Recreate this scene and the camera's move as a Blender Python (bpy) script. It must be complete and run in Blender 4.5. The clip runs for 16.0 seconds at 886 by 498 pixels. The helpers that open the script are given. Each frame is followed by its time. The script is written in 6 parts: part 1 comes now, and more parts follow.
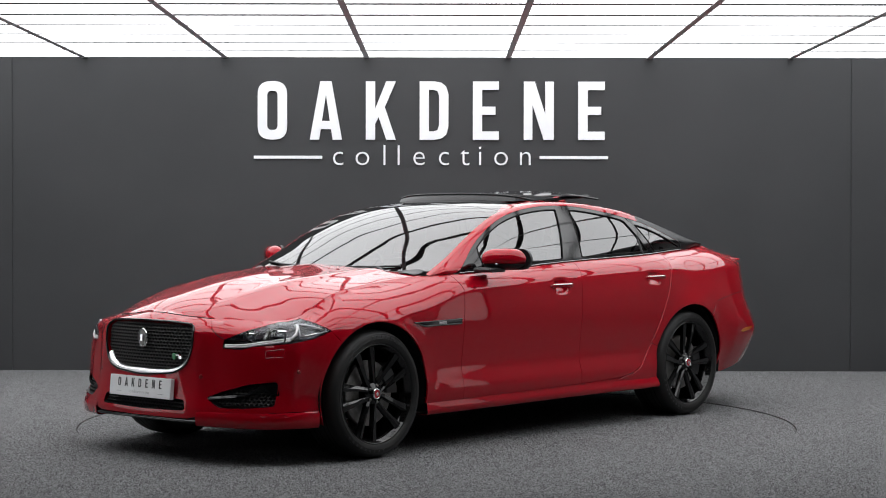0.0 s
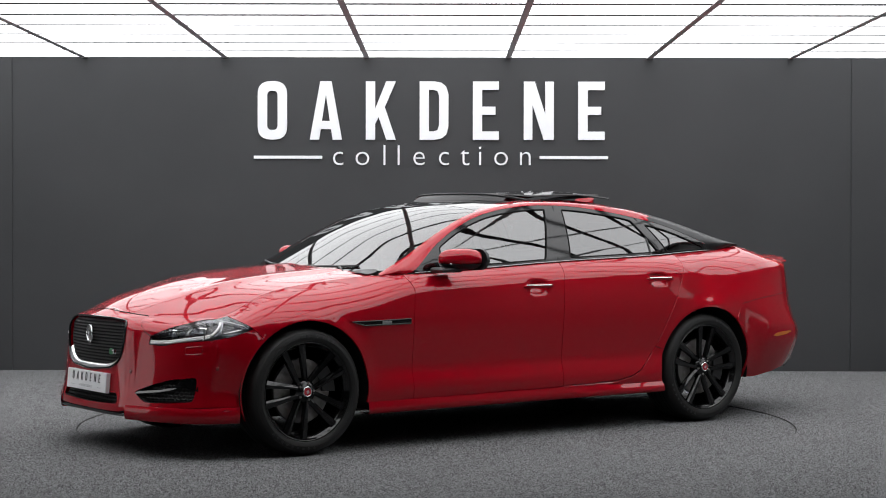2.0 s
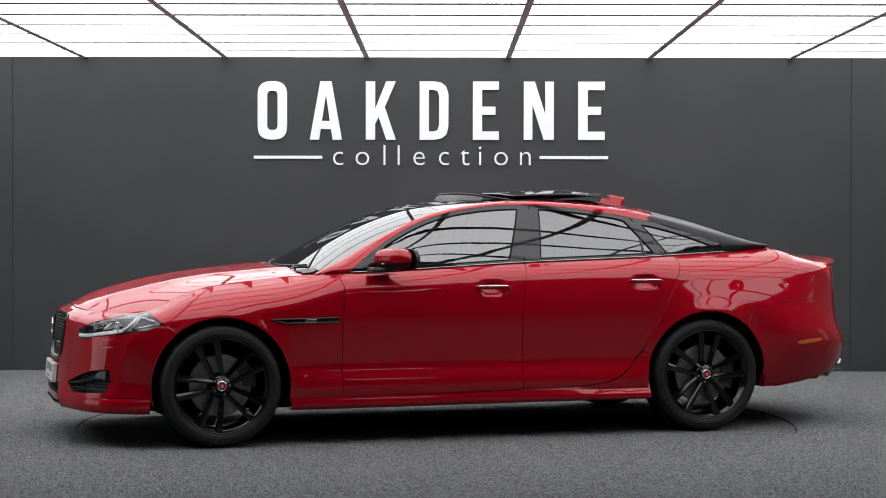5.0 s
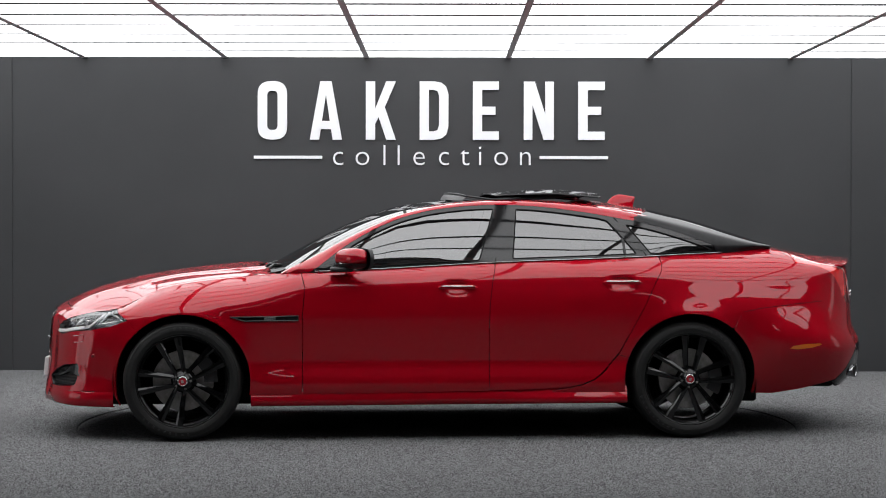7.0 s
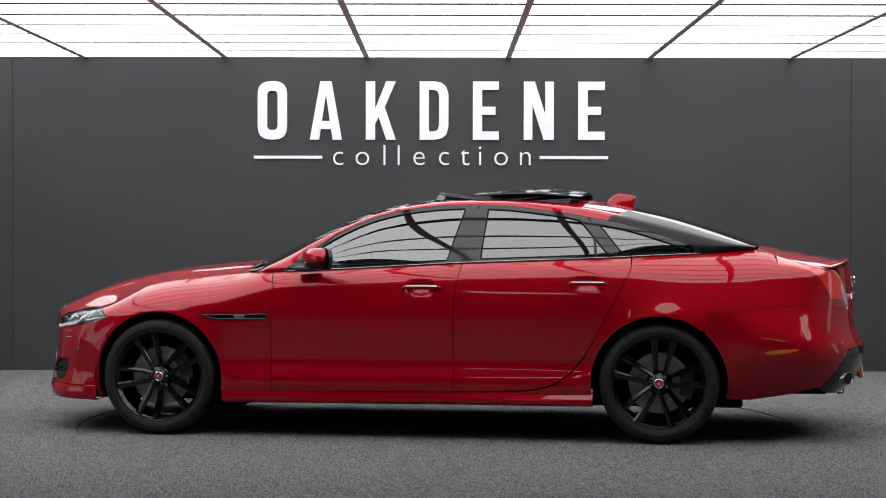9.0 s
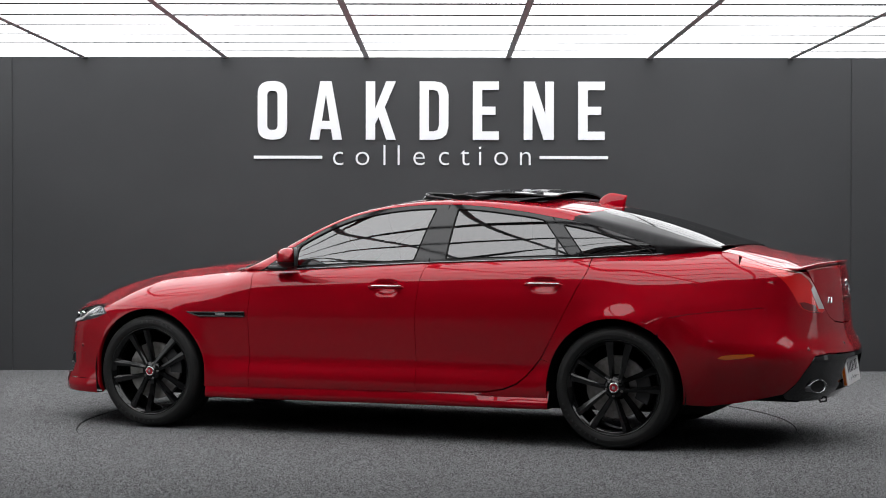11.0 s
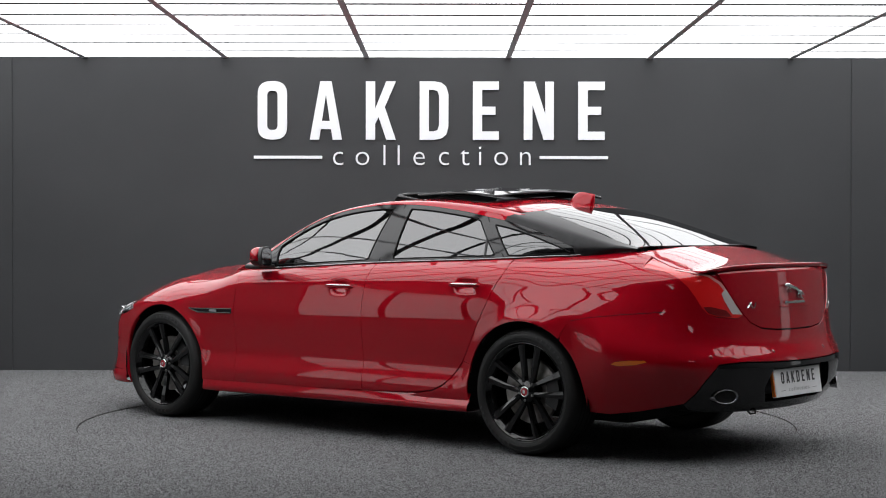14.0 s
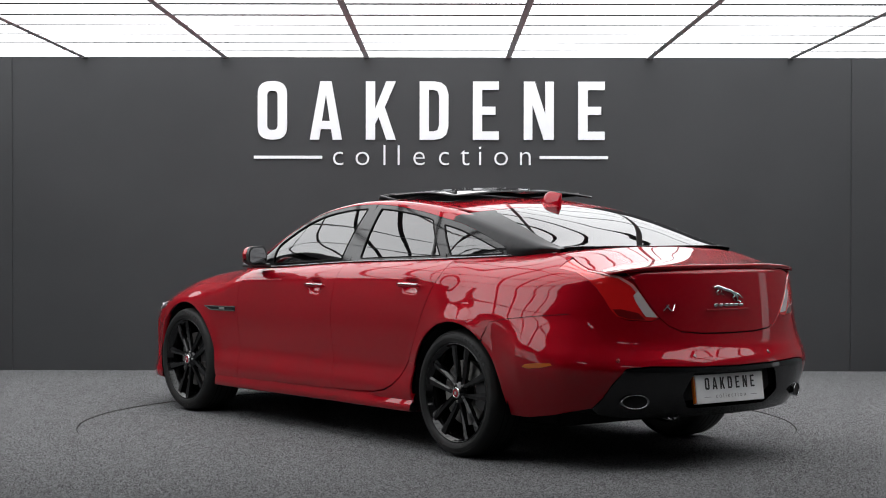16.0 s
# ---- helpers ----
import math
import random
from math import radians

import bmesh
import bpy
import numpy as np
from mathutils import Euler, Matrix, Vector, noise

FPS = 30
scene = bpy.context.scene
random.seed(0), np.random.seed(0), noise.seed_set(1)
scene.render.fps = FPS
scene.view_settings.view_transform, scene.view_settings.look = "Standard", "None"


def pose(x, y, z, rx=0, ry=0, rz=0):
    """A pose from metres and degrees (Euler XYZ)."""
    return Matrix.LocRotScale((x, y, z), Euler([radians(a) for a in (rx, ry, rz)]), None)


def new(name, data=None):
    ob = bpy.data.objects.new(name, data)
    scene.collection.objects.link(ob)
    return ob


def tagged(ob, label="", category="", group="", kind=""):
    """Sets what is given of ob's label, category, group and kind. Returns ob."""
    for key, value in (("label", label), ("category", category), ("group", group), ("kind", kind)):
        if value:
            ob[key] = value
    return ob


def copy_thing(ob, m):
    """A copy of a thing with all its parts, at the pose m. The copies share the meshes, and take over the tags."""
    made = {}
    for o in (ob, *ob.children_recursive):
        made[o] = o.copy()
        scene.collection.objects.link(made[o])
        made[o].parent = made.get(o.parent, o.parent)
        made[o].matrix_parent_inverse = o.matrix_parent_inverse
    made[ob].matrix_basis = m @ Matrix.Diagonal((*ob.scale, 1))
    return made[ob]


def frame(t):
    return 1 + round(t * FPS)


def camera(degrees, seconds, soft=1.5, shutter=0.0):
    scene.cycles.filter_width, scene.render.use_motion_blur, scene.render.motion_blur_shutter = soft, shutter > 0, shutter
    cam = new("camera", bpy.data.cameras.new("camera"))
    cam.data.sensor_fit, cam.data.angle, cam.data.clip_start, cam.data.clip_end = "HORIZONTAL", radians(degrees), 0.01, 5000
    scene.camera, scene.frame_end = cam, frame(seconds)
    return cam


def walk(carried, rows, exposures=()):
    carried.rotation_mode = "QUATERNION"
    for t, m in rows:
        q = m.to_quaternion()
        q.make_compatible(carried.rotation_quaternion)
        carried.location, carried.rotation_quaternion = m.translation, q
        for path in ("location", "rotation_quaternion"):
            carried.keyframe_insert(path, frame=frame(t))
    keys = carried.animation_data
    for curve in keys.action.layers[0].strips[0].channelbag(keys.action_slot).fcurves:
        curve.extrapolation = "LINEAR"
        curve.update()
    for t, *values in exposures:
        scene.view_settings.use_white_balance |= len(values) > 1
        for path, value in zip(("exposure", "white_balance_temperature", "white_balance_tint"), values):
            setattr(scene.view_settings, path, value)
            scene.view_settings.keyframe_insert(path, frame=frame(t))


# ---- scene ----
CAM = (0.039, -11.446, 1.282)
cam = camera(28.216, 16.0, soft=1.0)
STILL = pose(CAM[0], CAM[1], CAM[2], 90 - 0.811, 0, 0) @ pose(0, 0, 0, 0, 0, 0.094)
walk(cam, [(0.0, STILL), (16.0, STILL)], exposures=[(0.0, 0.0), (16.0, 0.0)])

# world: a closed room, so almost nothing comes from outside
world = bpy.data.worlds.new("world")
scene.world = world
world.use_nodes = True
world.node_tree.nodes["Background"].inputs[0].default_value = (0.05, 0.05, 0.055, 1)
world.node_tree.nodes["Background"].inputs[1].default_value = 0.3

CEIL_LIGHT = 2.8        # radiance of the luminous ceiling
WALL_Y, WALL_H = 3.94, 2.73
WALL_L, WALL_R = -3.72, 3.60
LIT_X, LIT_Y = 5.6, -3.9   # how far the luminous part of the ceiling reaches


# ---- small kit ----
def part(name, bm, material, parent=None, label="", smooth=False):
    """Links a bmesh as one mesh object, under parent if there is one."""
    me = bpy.data.meshes.new(name)
    bm.to_mesh(me)
    bm.free()
    if material:
        me.materials.append(material)
    if smooth:
        for p in me.polygons:
            p.use_smooth = True
    ob = new(name, me)
    if parent is not None:
        ob.parent = parent
    if label:
        ob["label"] = label
    return ob


def box(bm, x0, x1, y0, y1, z0, z1, bevel=0.0, m=None):
    vs = [bm.verts.new((x, y, z)) for x in (x0, x1) for y in (y0, y1) for z in (z0, z1)]
    fs = [bm.faces.new([vs[i] for i in f]) for f in ((0, 1, 3, 2), (4, 6, 7, 5), (0, 4, 5, 1), (2, 3, 7, 6), (0, 2, 6, 4), (1, 5, 7, 3))]
    if bevel:
        es = list({e for f in fs for e in f.edges})
        r = bmesh.ops.bevel(bm, geom=es, offset=bevel, segments=2, affect="EDGES", profile=0.5)
        vs = list({v for f in r["faces"] for v in f.verts} | {v for v in vs if v.is_valid})
    if m is not None:
        bmesh.ops.transform(bm, matrix=m, verts=vs)
    return vs


def empty(name, label, category, group=""):
    return tagged(new(name), label, category, group)


# ---- materials ----
def material(name, color, rough=0.5, metal=0.0, coat=0.0, spec=0.5):
    m = bpy.data.materials.new(name)
    m.use_nodes = True
    b = m.node_tree.nodes["Principled BSDF"]
    b.inputs["Base Color"].default_value = (*color, 1)
    b.inputs["Roughness"].default_value = rough
    b.inputs["Metallic"].default_value = metal
    b.inputs["Coat Weight"].default_value = coat
    b.inputs["Coat Roughness"].default_value = 0.02
    b.inputs["Specular IOR Level"].default_value = spec
    return m


def noisy(m, a, b, scale, bump=0.0, bump_scale=None, rough=None, detail=4.0, dist=0.002):
    """Colour from a to b by noise, with a fine relief."""
    t = m.node_tree
    bs = t.nodes["Principled BSDF"]
    co = t.nodes.new("ShaderNodeTexCoord")
    n = t.nodes.new("ShaderNodeTexNoise")
    n.inputs["Scale"].default_value, n.inputs["Detail"].default_value = scale, detail
    t.links.new(co.outputs["Object"], n.inputs["Vector"])
    r = t.nodes.new("ShaderNodeValToRGB")
    r.color_ramp.elements[0].position, r.color_ramp.elements[1].position = 0.3, 0.7
    r.color_ramp.elements[0].color, r.color_ramp.elements[1].color = (*a, 1), (*b, 1)
    t.links.new(n.outputs["Fac"], r.inputs["Fac"])
    t.links.new(r.outputs["Color"], bs.inputs["Base Color"])
    if rough:
        q = t.nodes.new("ShaderNodeMapRange")
        q.inputs["To Min"].default_value, q.inputs["To Max"].default_value = rough
        t.links.new(n.outputs["Fac"], q.inputs["Value"])
        t.links.new(q.outputs["Result"], bs.inputs["Roughness"])
    if bump:
        n2 = t.nodes.new("ShaderNodeTexNoise")
        n2.inputs["Scale"].default_value, n2.inputs["Detail"].default_value = bump_scale or scale, 3.0
        t.links.new(co.outputs["Object"], n2.inputs["Vector"])
        k = t.nodes.new("ShaderNodeBump")
        k.inputs["Strength"].default_value, k.inputs["Distance"].default_value = bump, dist
        t.links.new(n2.outputs["Fac"], k.inputs["Height"])
        t.links.new(k.outputs["Normal"], bs.inputs["Normal"])
    return m


def carpet_material(name):
    """Grey cut-pile carpet: a salt-and-pepper of fibres, soft blotches, deep relief."""
    m = material(name, (0.1, 0.1, 0.1), rough=0.95, spec=0.1)
    t = m.node_tree
    bs = t.nodes["Principled BSDF"]
    co = t.nodes.new("ShaderNodeTexCoord")
    fine, mid, big = [t.nodes.new("ShaderNodeTexNoise") for _ in range(3)]
    for n, s, d in ((fine, 105.0, 3.0), (mid, 28.0, 3.0), (big, 1.3, 2.0)):
        n.inputs["Scale"].default_value, n.inputs["Detail"].default_value = s, d
        t.links.new(co.outputs["Object"], n.inputs["Vector"])
    r = t.nodes.new("ShaderNodeValToRGB")
    e = r.color_ramp.elements
    e[0].position, e[0].color = 0.38, (0.005, 0.005, 0.0054, 1)
    e[1].position, e[1].color = 0.62, (0.155, 0.157, 0.161, 1)
    t.links.new(fine.outputs["Fac"], r.inputs["Fac"])
    mixes = []
    last = r.outputs["Color"]
    for n, lo, hi in ((mid, 0.82, 1.2), (big, 0.9, 1.1)):
        q = t.nodes.new("ShaderNodeMapRange")
        q.inputs["From Min"].default_value, q.inputs["From Max"].default_value = 0.3, 0.7
        q.inputs["To Min"].default_value, q.inputs["To Max"].default_value = lo, hi
        t.links.new(n.outputs["Fac"], q.inputs["Value"])
        x = t.nodes.new("ShaderNodeVectorMath")
        x.operation = "SCALE"
        t.links.new(last, x.inputs[0])
        t.links.new(q.outputs["Result"], x.inputs["Scale"])
        last = x.outputs["Vector"]
    t.links.new(last, bs.inputs["Base Color"])
    k = t.nodes.new("ShaderNodeBump")
    k.inputs["Strength"].default_value, k.inputs["Distance"].default_value = 0.6, 0.006
    t.links.new(fine.outputs["Fac"], k.inputs["Height"])
    t.links.new(k.outputs["Normal"], bs.inputs["Normal"])
    bs.inputs["Sheen Weight"].default_value = 0.15
    return m


def glow(name, color, strength):
    m = bpy.data.materials.new(name)
    m.use_nodes = True
    b = m.node_tree.nodes["Principled BSDF"]
    b.inputs["Base Color"].default_value = (0.8, 0.8, 0.8, 1)
    b.inputs["Emission Color"].default_value = (*color, 1)
    b.inputs["Emission Strength"].default_value = strength
    return m


M_WALL = noisy(material("wall_paint", (0.07, 0.07, 0.073), rough=0.55, spec=0.35), (0.0325, 0.0337, 0.0357), (0.0385, 0.0397, 0.0419), 1.6, bump=0.06, bump_scale=160.0, rough=(0.5, 0.62))
M_CARPET = carpet_material("grey_carpet")
M_PANEL = glow("luminous_panel", (0.965, 0.98, 1.0), CEIL_LIGHT)
M_GRID = noisy(material("grey_grid", (0.2, 0.2, 0.21), rough=0.5), (0.66, 0.66, 0.665), (0.74, 0.74, 0.745), 4.0)
M_GRID_DARK = noisy(material("dark_grid", (0.05, 0.05, 0.052), rough=0.6), (0.10, 0.10, 0.103), (0.13, 0.13, 0.133), 4.0)
# glow behind the added side windows, set by the patches reflected in the paint
M_WINDOW_GLOW = glow("window_glow", (0.95, 0.98, 1.0), 0.85)
M_DIM = glow("dim_window_glow", (0.95, 0.98, 1.0), 0.5)
M_GAP = material("dark_gap", (0.02, 0.02, 0.02), rough=0.8)
M_SIGN = noisy(material("white_acrylic", (0.8, 0.8, 0.8), rough=0.3), (0.80, 0.81, 0.83), (0.84, 0.85, 0.86), 3.0)
M_SIDE = noisy(material("side_wall_paint", (0.2, 0.2, 0.2), rough=0.7), (0.16, 0.16, 0.163), (0.20, 0.20, 0.203), 1.2)
M_SKIRT = noisy(material("pale_wall", (0.3, 0.3, 0.3), rough=0.7), (0.034, 0.034, 0.035), (0.046, 0.046, 0.047), 1.2)


# ---- room ----
ROOM_X, ROOM_BACK = 6.3, -14.5
TABLE_R = 2.295
FLOOR_Z = 0.0


def ring_floor():
    """The carpet round the turntable: a sheet with a round hole and a small riser."""
    bm = bmesh.new()
    n = 256
    inner, low, outer = [], [], []
    for i in range(n):
        a = 2 * math.pi * i / n
        c, s = math.cos(a), math.sin(a)
        inner.append(bm.verts.new((TABLE_R * c, TABLE_R * s, FLOOR_Z)))
        low.append(bm.verts.new((TABLE_R * c, TABLE_R * s, -0.12)))
        k = min(1 / max(abs(c), 1e-9), 1 / max(abs(s), 1e-9))
        x, y = k * c, k * s
        yy = y * (WALL_Y + 0.1) if y > 0 else y * -ROOM_BACK
        outer.append(bm.verts.new((x * ROOM_X, yy, FLOOR_Z)))
    for i in range(n):
        j = (i + 1) % n
        bm.faces.new((inner[i], outer[i], outer[j], inner[j]))
        bm.faces.new((low[i], inner[i], inner[j], low[j]))
    ob = part("floor", bm, M_CARPET)
    return tagged(ob, "mid-grey cut-pile carpet laid round the turntable", "floor", kind="structure")


def disc(bm, r, z0, z1, n=128):
    bot = [bm.verts.new((r * math.cos(2 * math.pi * i / n), r * math.sin(2 * math.pi * i / n), z0)) for i in range(n)]
    top = [bm.verts.new((r * math.cos(2 * math.pi * i / n), r * math.sin(2 * math.pi * i / n), z1)) for i in range(n)]
    bm.faces.new(top)
    bm.faces.new(bot[::-1])
    for i in range(n):
        j = (i + 1) % n
        bm.faces.new((bot[i], bot[j], top[j], top[i]))


def room():
    ring_floor()
    bm = bmesh.new()
    box(bm, WALL_L, WALL_R, WALL_Y, WALL_Y + 0.15, 0, WALL_H + 0.3)
    tagged(part("wall_north", bm, M_WALL), "dark charcoal painted showroom wall", "wall", kind="structure")
    for name, x0, x1, y in (("wall_north_west", -ROOM_X, WALL_L, WALL_Y - 0.008), ("wall_north_east", WALL_R, ROOM_X, WALL_Y - 0.010)):
        bm = bmesh.new()
        box(bm, x0, x1, y, WALL_Y + 0.15, 0, WALL_H + 0.3)
        tagged(part(name, bm, M_WALL), "dark charcoal painted wall panel set slightly proud", "wall", kind="structure")
    for name, x0, x1 in (("wall_west", -ROOM_X - 0.15, -ROOM_X), ("wall_east", ROOM_X, ROOM_X + 0.15)):
        wy0, wy1 = (-3.5, -1.0) if x0 < 0 else (-1.0, -0.35)
        bm = bmesh.new()
        box(bm, x0, x1, ROOM_BACK, wy0, 0, WALL_H + 0.3)
        box(bm, x0, x1, wy1, WALL_Y + 0.1, 0, WALL_H + 0.3)
        box(bm, x0, x1, wy0, wy1, 2.15, WALL_H + 0.3)
        box(bm, x0, x1, wy0, wy1, 0, 0.12)
        tagged(part(name, bm, M_SIDE), "plain grey side wall with an added tall window", "wall", kind="structure")
        # unseen window, added for the pale patches on the doors: frame, glowing sheet behind
        bm = bmesh.new()
        n = 3 if x0 < 0 else 1
        for k in range(n + 1):
            y = wy0 + (wy1 - wy0) * k / n
            box(bm, x0 + 0.04, x0 + 0.11, y - 0.03, y + 0.03, 0.12, 2.15)
        side_window = tagged(part("window_west" if x0 < 0 else "window_east", bm, M_GAP), "unseen tall window with dark frame bars, added for the reflections on the car", "window", kind="structure")
        bm = bmesh.new()
        xb = x0 - 0.3 if x0 < 0 else x1 + 0.3
        box(bm, xb - 0.01, xb + 0.01, wy0 - 0.8, wy1 + 0.8, 0, 2.8)
        tagged(part("backdrop_west" if x0 < 0 else "backdrop_east", bm, M_WINDOW_GLOW if x0 < 0 else M_DIM), "pale glow added outside the unseen window", "backdrop", kind="structure")
    bm = bmesh.new()
    box(bm, -ROOM_X, ROOM_X, ROOM_BACK - 0.15, ROOM_BACK, 0, WALL_H + 0.3)
    tagged(part("wall_south", bm, M_SKIRT), "plain grey wall behind the camera", "wall", kind="structure")

    # ceiling: a slab with dark bars; the luminous panels hang in the grid
    bm = bmesh.new()
    box(bm, -ROOM_X, ROOM_X, ROOM_BACK, WALL_Y + 0.1, WALL_H + 0.06, WALL_H + 0.2)
    px, py = 1.231, 0.6235
    x_first = -3.089 - px * 2
    xs = [x_first + px * i for i in range(11)]
    for x in xs:
        box(bm, x - 0.024, x + 0.024, -0.4, WALL_Y - 0.001, WALL_H - 0.004, WALL_H + 0.061)
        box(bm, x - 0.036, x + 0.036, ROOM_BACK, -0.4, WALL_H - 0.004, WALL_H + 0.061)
    y = WALL_Y
    ys = []
    while y > ROOM_BACK:
        ys.append(y)
        y -= py
    light_faces = len(bm.faces)
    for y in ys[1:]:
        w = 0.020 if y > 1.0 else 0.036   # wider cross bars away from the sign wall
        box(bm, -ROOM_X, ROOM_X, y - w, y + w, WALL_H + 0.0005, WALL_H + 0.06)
    for i, face in enumerate(bm.faces):
        face.material_index = 0 if i < light_faces else 1
    grid = part("ceiling", bm, M_GRID)
    grid.data.materials.append(M_GRID_DARK)
    tagged(grid, "suspended ceiling grid of grey metal bars", "ceiling", kind="structure")
    # panels in view and above the car are lamps of their own; each is one sheet
    me = None
    for i in range(len(xs) - 1):
        for j in range(len(ys) - 1):
            spot = abs((ys[j] + ys[j + 1]) / 2 + 7.3) < 0.32 and i in (3, 7, 10)   # single panels lit further back
            if abs(xs[i] + xs[i + 1]) / 2 > LIT_X or (ys[j + 1] < LIT_Y and not spot):
                continue
            if me is None:
                b2 = bmesh.new()
                box(b2, -px / 2 + 0.024, px / 2 - 0.024, -py / 2 + 0.023, py / 2 - 0.023, 0, 0.012)
                ob = part("ceiling_light", b2, M_PANEL)
                me = ob.data
            else:
                ob = new("ceiling_light", me)
            ob.location = ((xs[i] + xs[i + 1]) / 2, (ys[j] + ys[j + 1]) / 2, WALL_H + 0.004)
            tagged(ob, "glowing white rectangular panel in the ceiling grid", "ceiling light", "luminous ceiling panels")


room()


def ring_band(bm, r0, r1, z0, z1, n=200):
    rows = [[bm.verts.new((r * math.cos(2 * math.pi * i / n), r * math.sin(2 * math.pi * i / n), z)) for i in range(n)] for r, z in ((r0, z0), (r0, z1), (r1, z1), (r1, z0))]
    for a, b in zip(rows, rows[1:] + rows[:1]):
        for i in range(n):
            bm.faces.new((a[i], a[(i + 1) % n], b[(i + 1) % n], b[i]))


def turntable():
    bm = bmesh.new()
    disc(bm, TABLE_R - 0.006, -0.08, -0.006, 200)
    table = tagged(part("turntable", bm, M_CARPET), "round carpeted turntable flush with the floor", "turntable")
    bm = bmesh.new()
    ring_band(bm, TABLE_R - 0.0075, TABLE_R - 0.0055, -0.07, -0.0045)
    part("edge_trim", bm, M_GAP, table, "thin dark edge trim")
    return table


TABLE = turntable()


def pile_material():
    """Fibre tufts: each tuft has its own grey."""
    m = material("carpet_tuft", (0.07, 0.07, 0.072), rough=0.95, spec=0.1)
    t = m.node_tree
    g = t.nodes.new("ShaderNodeNewGeometry")
    r = t.nodes.new("ShaderNodeValToRGB")
    e = r.color_ramp.elements
    e[0].position, e[0].color = 0.0, (0.050, 0.050, 0.0508, 1)
    e[1].position, e[1].color = 1.0, (0.232, 0.234, 0.238, 1)
    t.links.new(g.outputs["Random Per Island"], r.inputs["Fac"])
    t.links.new(r.outputs["Color"], t.nodes["Principled BSDF"].inputs["Base Color"])
    return m


def carpet_pile():
    """Short tufts standing on the carpet, in front of the wall and round the car: one mesh on the floor, one on the turntable."""
    rng = np.random.default_rng(4)
    pitch = 0.0095
    mat = pile_material()
    gx, gy = np.meshgrid(np.arange(-4.0, 4.0, pitch), np.arange(-3.45, WALL_Y - 0.02, pitch))
    p = np.stack([gx.ravel(), gy.ravel()], 1)
    p = p[np.abs(p[:, 0]) < 2.05 + 0.265 * (p[:, 1] + 3.3)]
    p += rng.uniform(-0.5, 0.5, p.shape) * pitch
    rad = np.hypot(p[:, 0], p[:, 1])
    for inner in (False, True):
        q = p[rad < TABLE_R - 0.012] if inner else p[rad > TABLE_R + 0.004]
        n = len(q)
        z0 = -0.007 if inner else FLOOR_Z - 0.001
        a0 = rng.uniform(0, 6.283, n)
        r = rng.uniform(0.0050, 0.0080, n)
        h = rng.uniform(0.003, 0.0062, n)
        v = np.zeros((n, 4, 3))
        for k in range(3):
            v[:, k, 0] = q[:, 0] + r * np.cos(a0 + 2.0944 * k)
            v[:, k, 1] = q[:, 1] + r * np.sin(a0 + 2.0944 * k)
            v[:, k, 2] = z0
        v[:, 3, :2] = q + rng.uniform(-0.004, 0.004, (n, 2))
        v[:, 3, 2] = z0 + h
        b = (np.arange(n) * 4)[:, None]
        tri = np.concatenate([b + np.array(t)[None] for t in ((0, 1, 3), (1, 2, 3), (2, 0, 3))], 1).reshape(-1, 3)
        me = bpy.data.meshes.new("carpet_pile")
        me.vertices.add(n * 4)
        me.vertices.foreach_set("co", v.reshape(-1))
        me.loops.add(len(tri) * 3)
        me.loops.foreach_set("vertex_index", tri.reshape(-1).astype(np.int32))
        me.polygons.add(len(tri))
        me.polygons.foreach_set("loop_start", np.arange(0, len(tri) * 3, 3, dtype=np.int32))
        me.update(calc_edges=True)
        me.materials.append(mat)
        ob = new("carpet" if inner else "carpet_pile", me)
        if inner:
            ob.parent = TABLE
            ob["kind"] = "stuff"
            ob["label"] = "short grey tufts of the turntable carpet"
        else:
            tagged(ob, "short grey tufts of the showroom carpet", "carpet pile", kind="stuff")


carpet_pile()


# ---- car paint, glass and trim ----
def paint_material():
    """Metallic red: a deep base with fine flakes under a clear coat."""
    m = material("red_paint", (0.30, 0.006, 0.016), rough=0.42, metal=0.28, coat=1.0, spec=0.0)
    t = m.node_tree
    b = t.nodes["Principled BSDF"]
    b.inputs["Coat Roughness"].default_value = 0.012
    b.inputs["Coat IOR"].default_value = 1.47
    co = t.nodes.new("ShaderNodeTexCoord")
    n = t.nodes.new("ShaderNodeTexNoise")
    n.inputs["Scale"].default_value = 900.0
    t.links.new(co.outputs["Object"], n.inputs["Vector"])
    r = t.nodes.new("ShaderNodeValToRGB")
    e = r.color_ramp.elements
    e[0].position, e[0].color = 0.3, (0.255, 0.0009, 0.0064, 1)
    e[1].position, e[1].color = 0.75, (0.365, 0.0018, 0.0105, 1)
    t.links.new(n.outputs["Fac"], r.inputs["Fac"])
    t.links.new(r.outputs["Color"], b.inputs["Base Color"])
    return m


def glass_material(name, tint, gloss=1.5):
    """Tinted pane: see-through, with a mirror gloss that grows at a slant."""
    m = bpy.data.materials.new(name)
    m.use_nodes = True
    t = m.node_tree
    t.nodes.clear()
    out = t.nodes.new("ShaderNodeOutputMaterial")
    mix = t.nodes.new("ShaderNodeMixShader")
    tr = t.nodes.new("ShaderNodeBsdfTransparent")
    gl = t.nodes.new("ShaderNodeBsdfGlossy")
    fr = t.nodes.new("ShaderNodeFresnel")
    tr.inputs["Color"].default_value = (*tint, 1)
    gl.inputs["Roughness"].default_value = 0.008
    fr.inputs["IOR"].default_value = gloss
    t.links.new(fr.outputs["Fac"], mix.inputs["Fac"])
    t.links.new(tr.outputs["BSDF"], mix.inputs[1])
    t.links.new(gl.outputs["BSDF"], mix.inputs[2])
    t.links.new(mix.outputs["Shader"], out.inputs["Surface"])
    return m


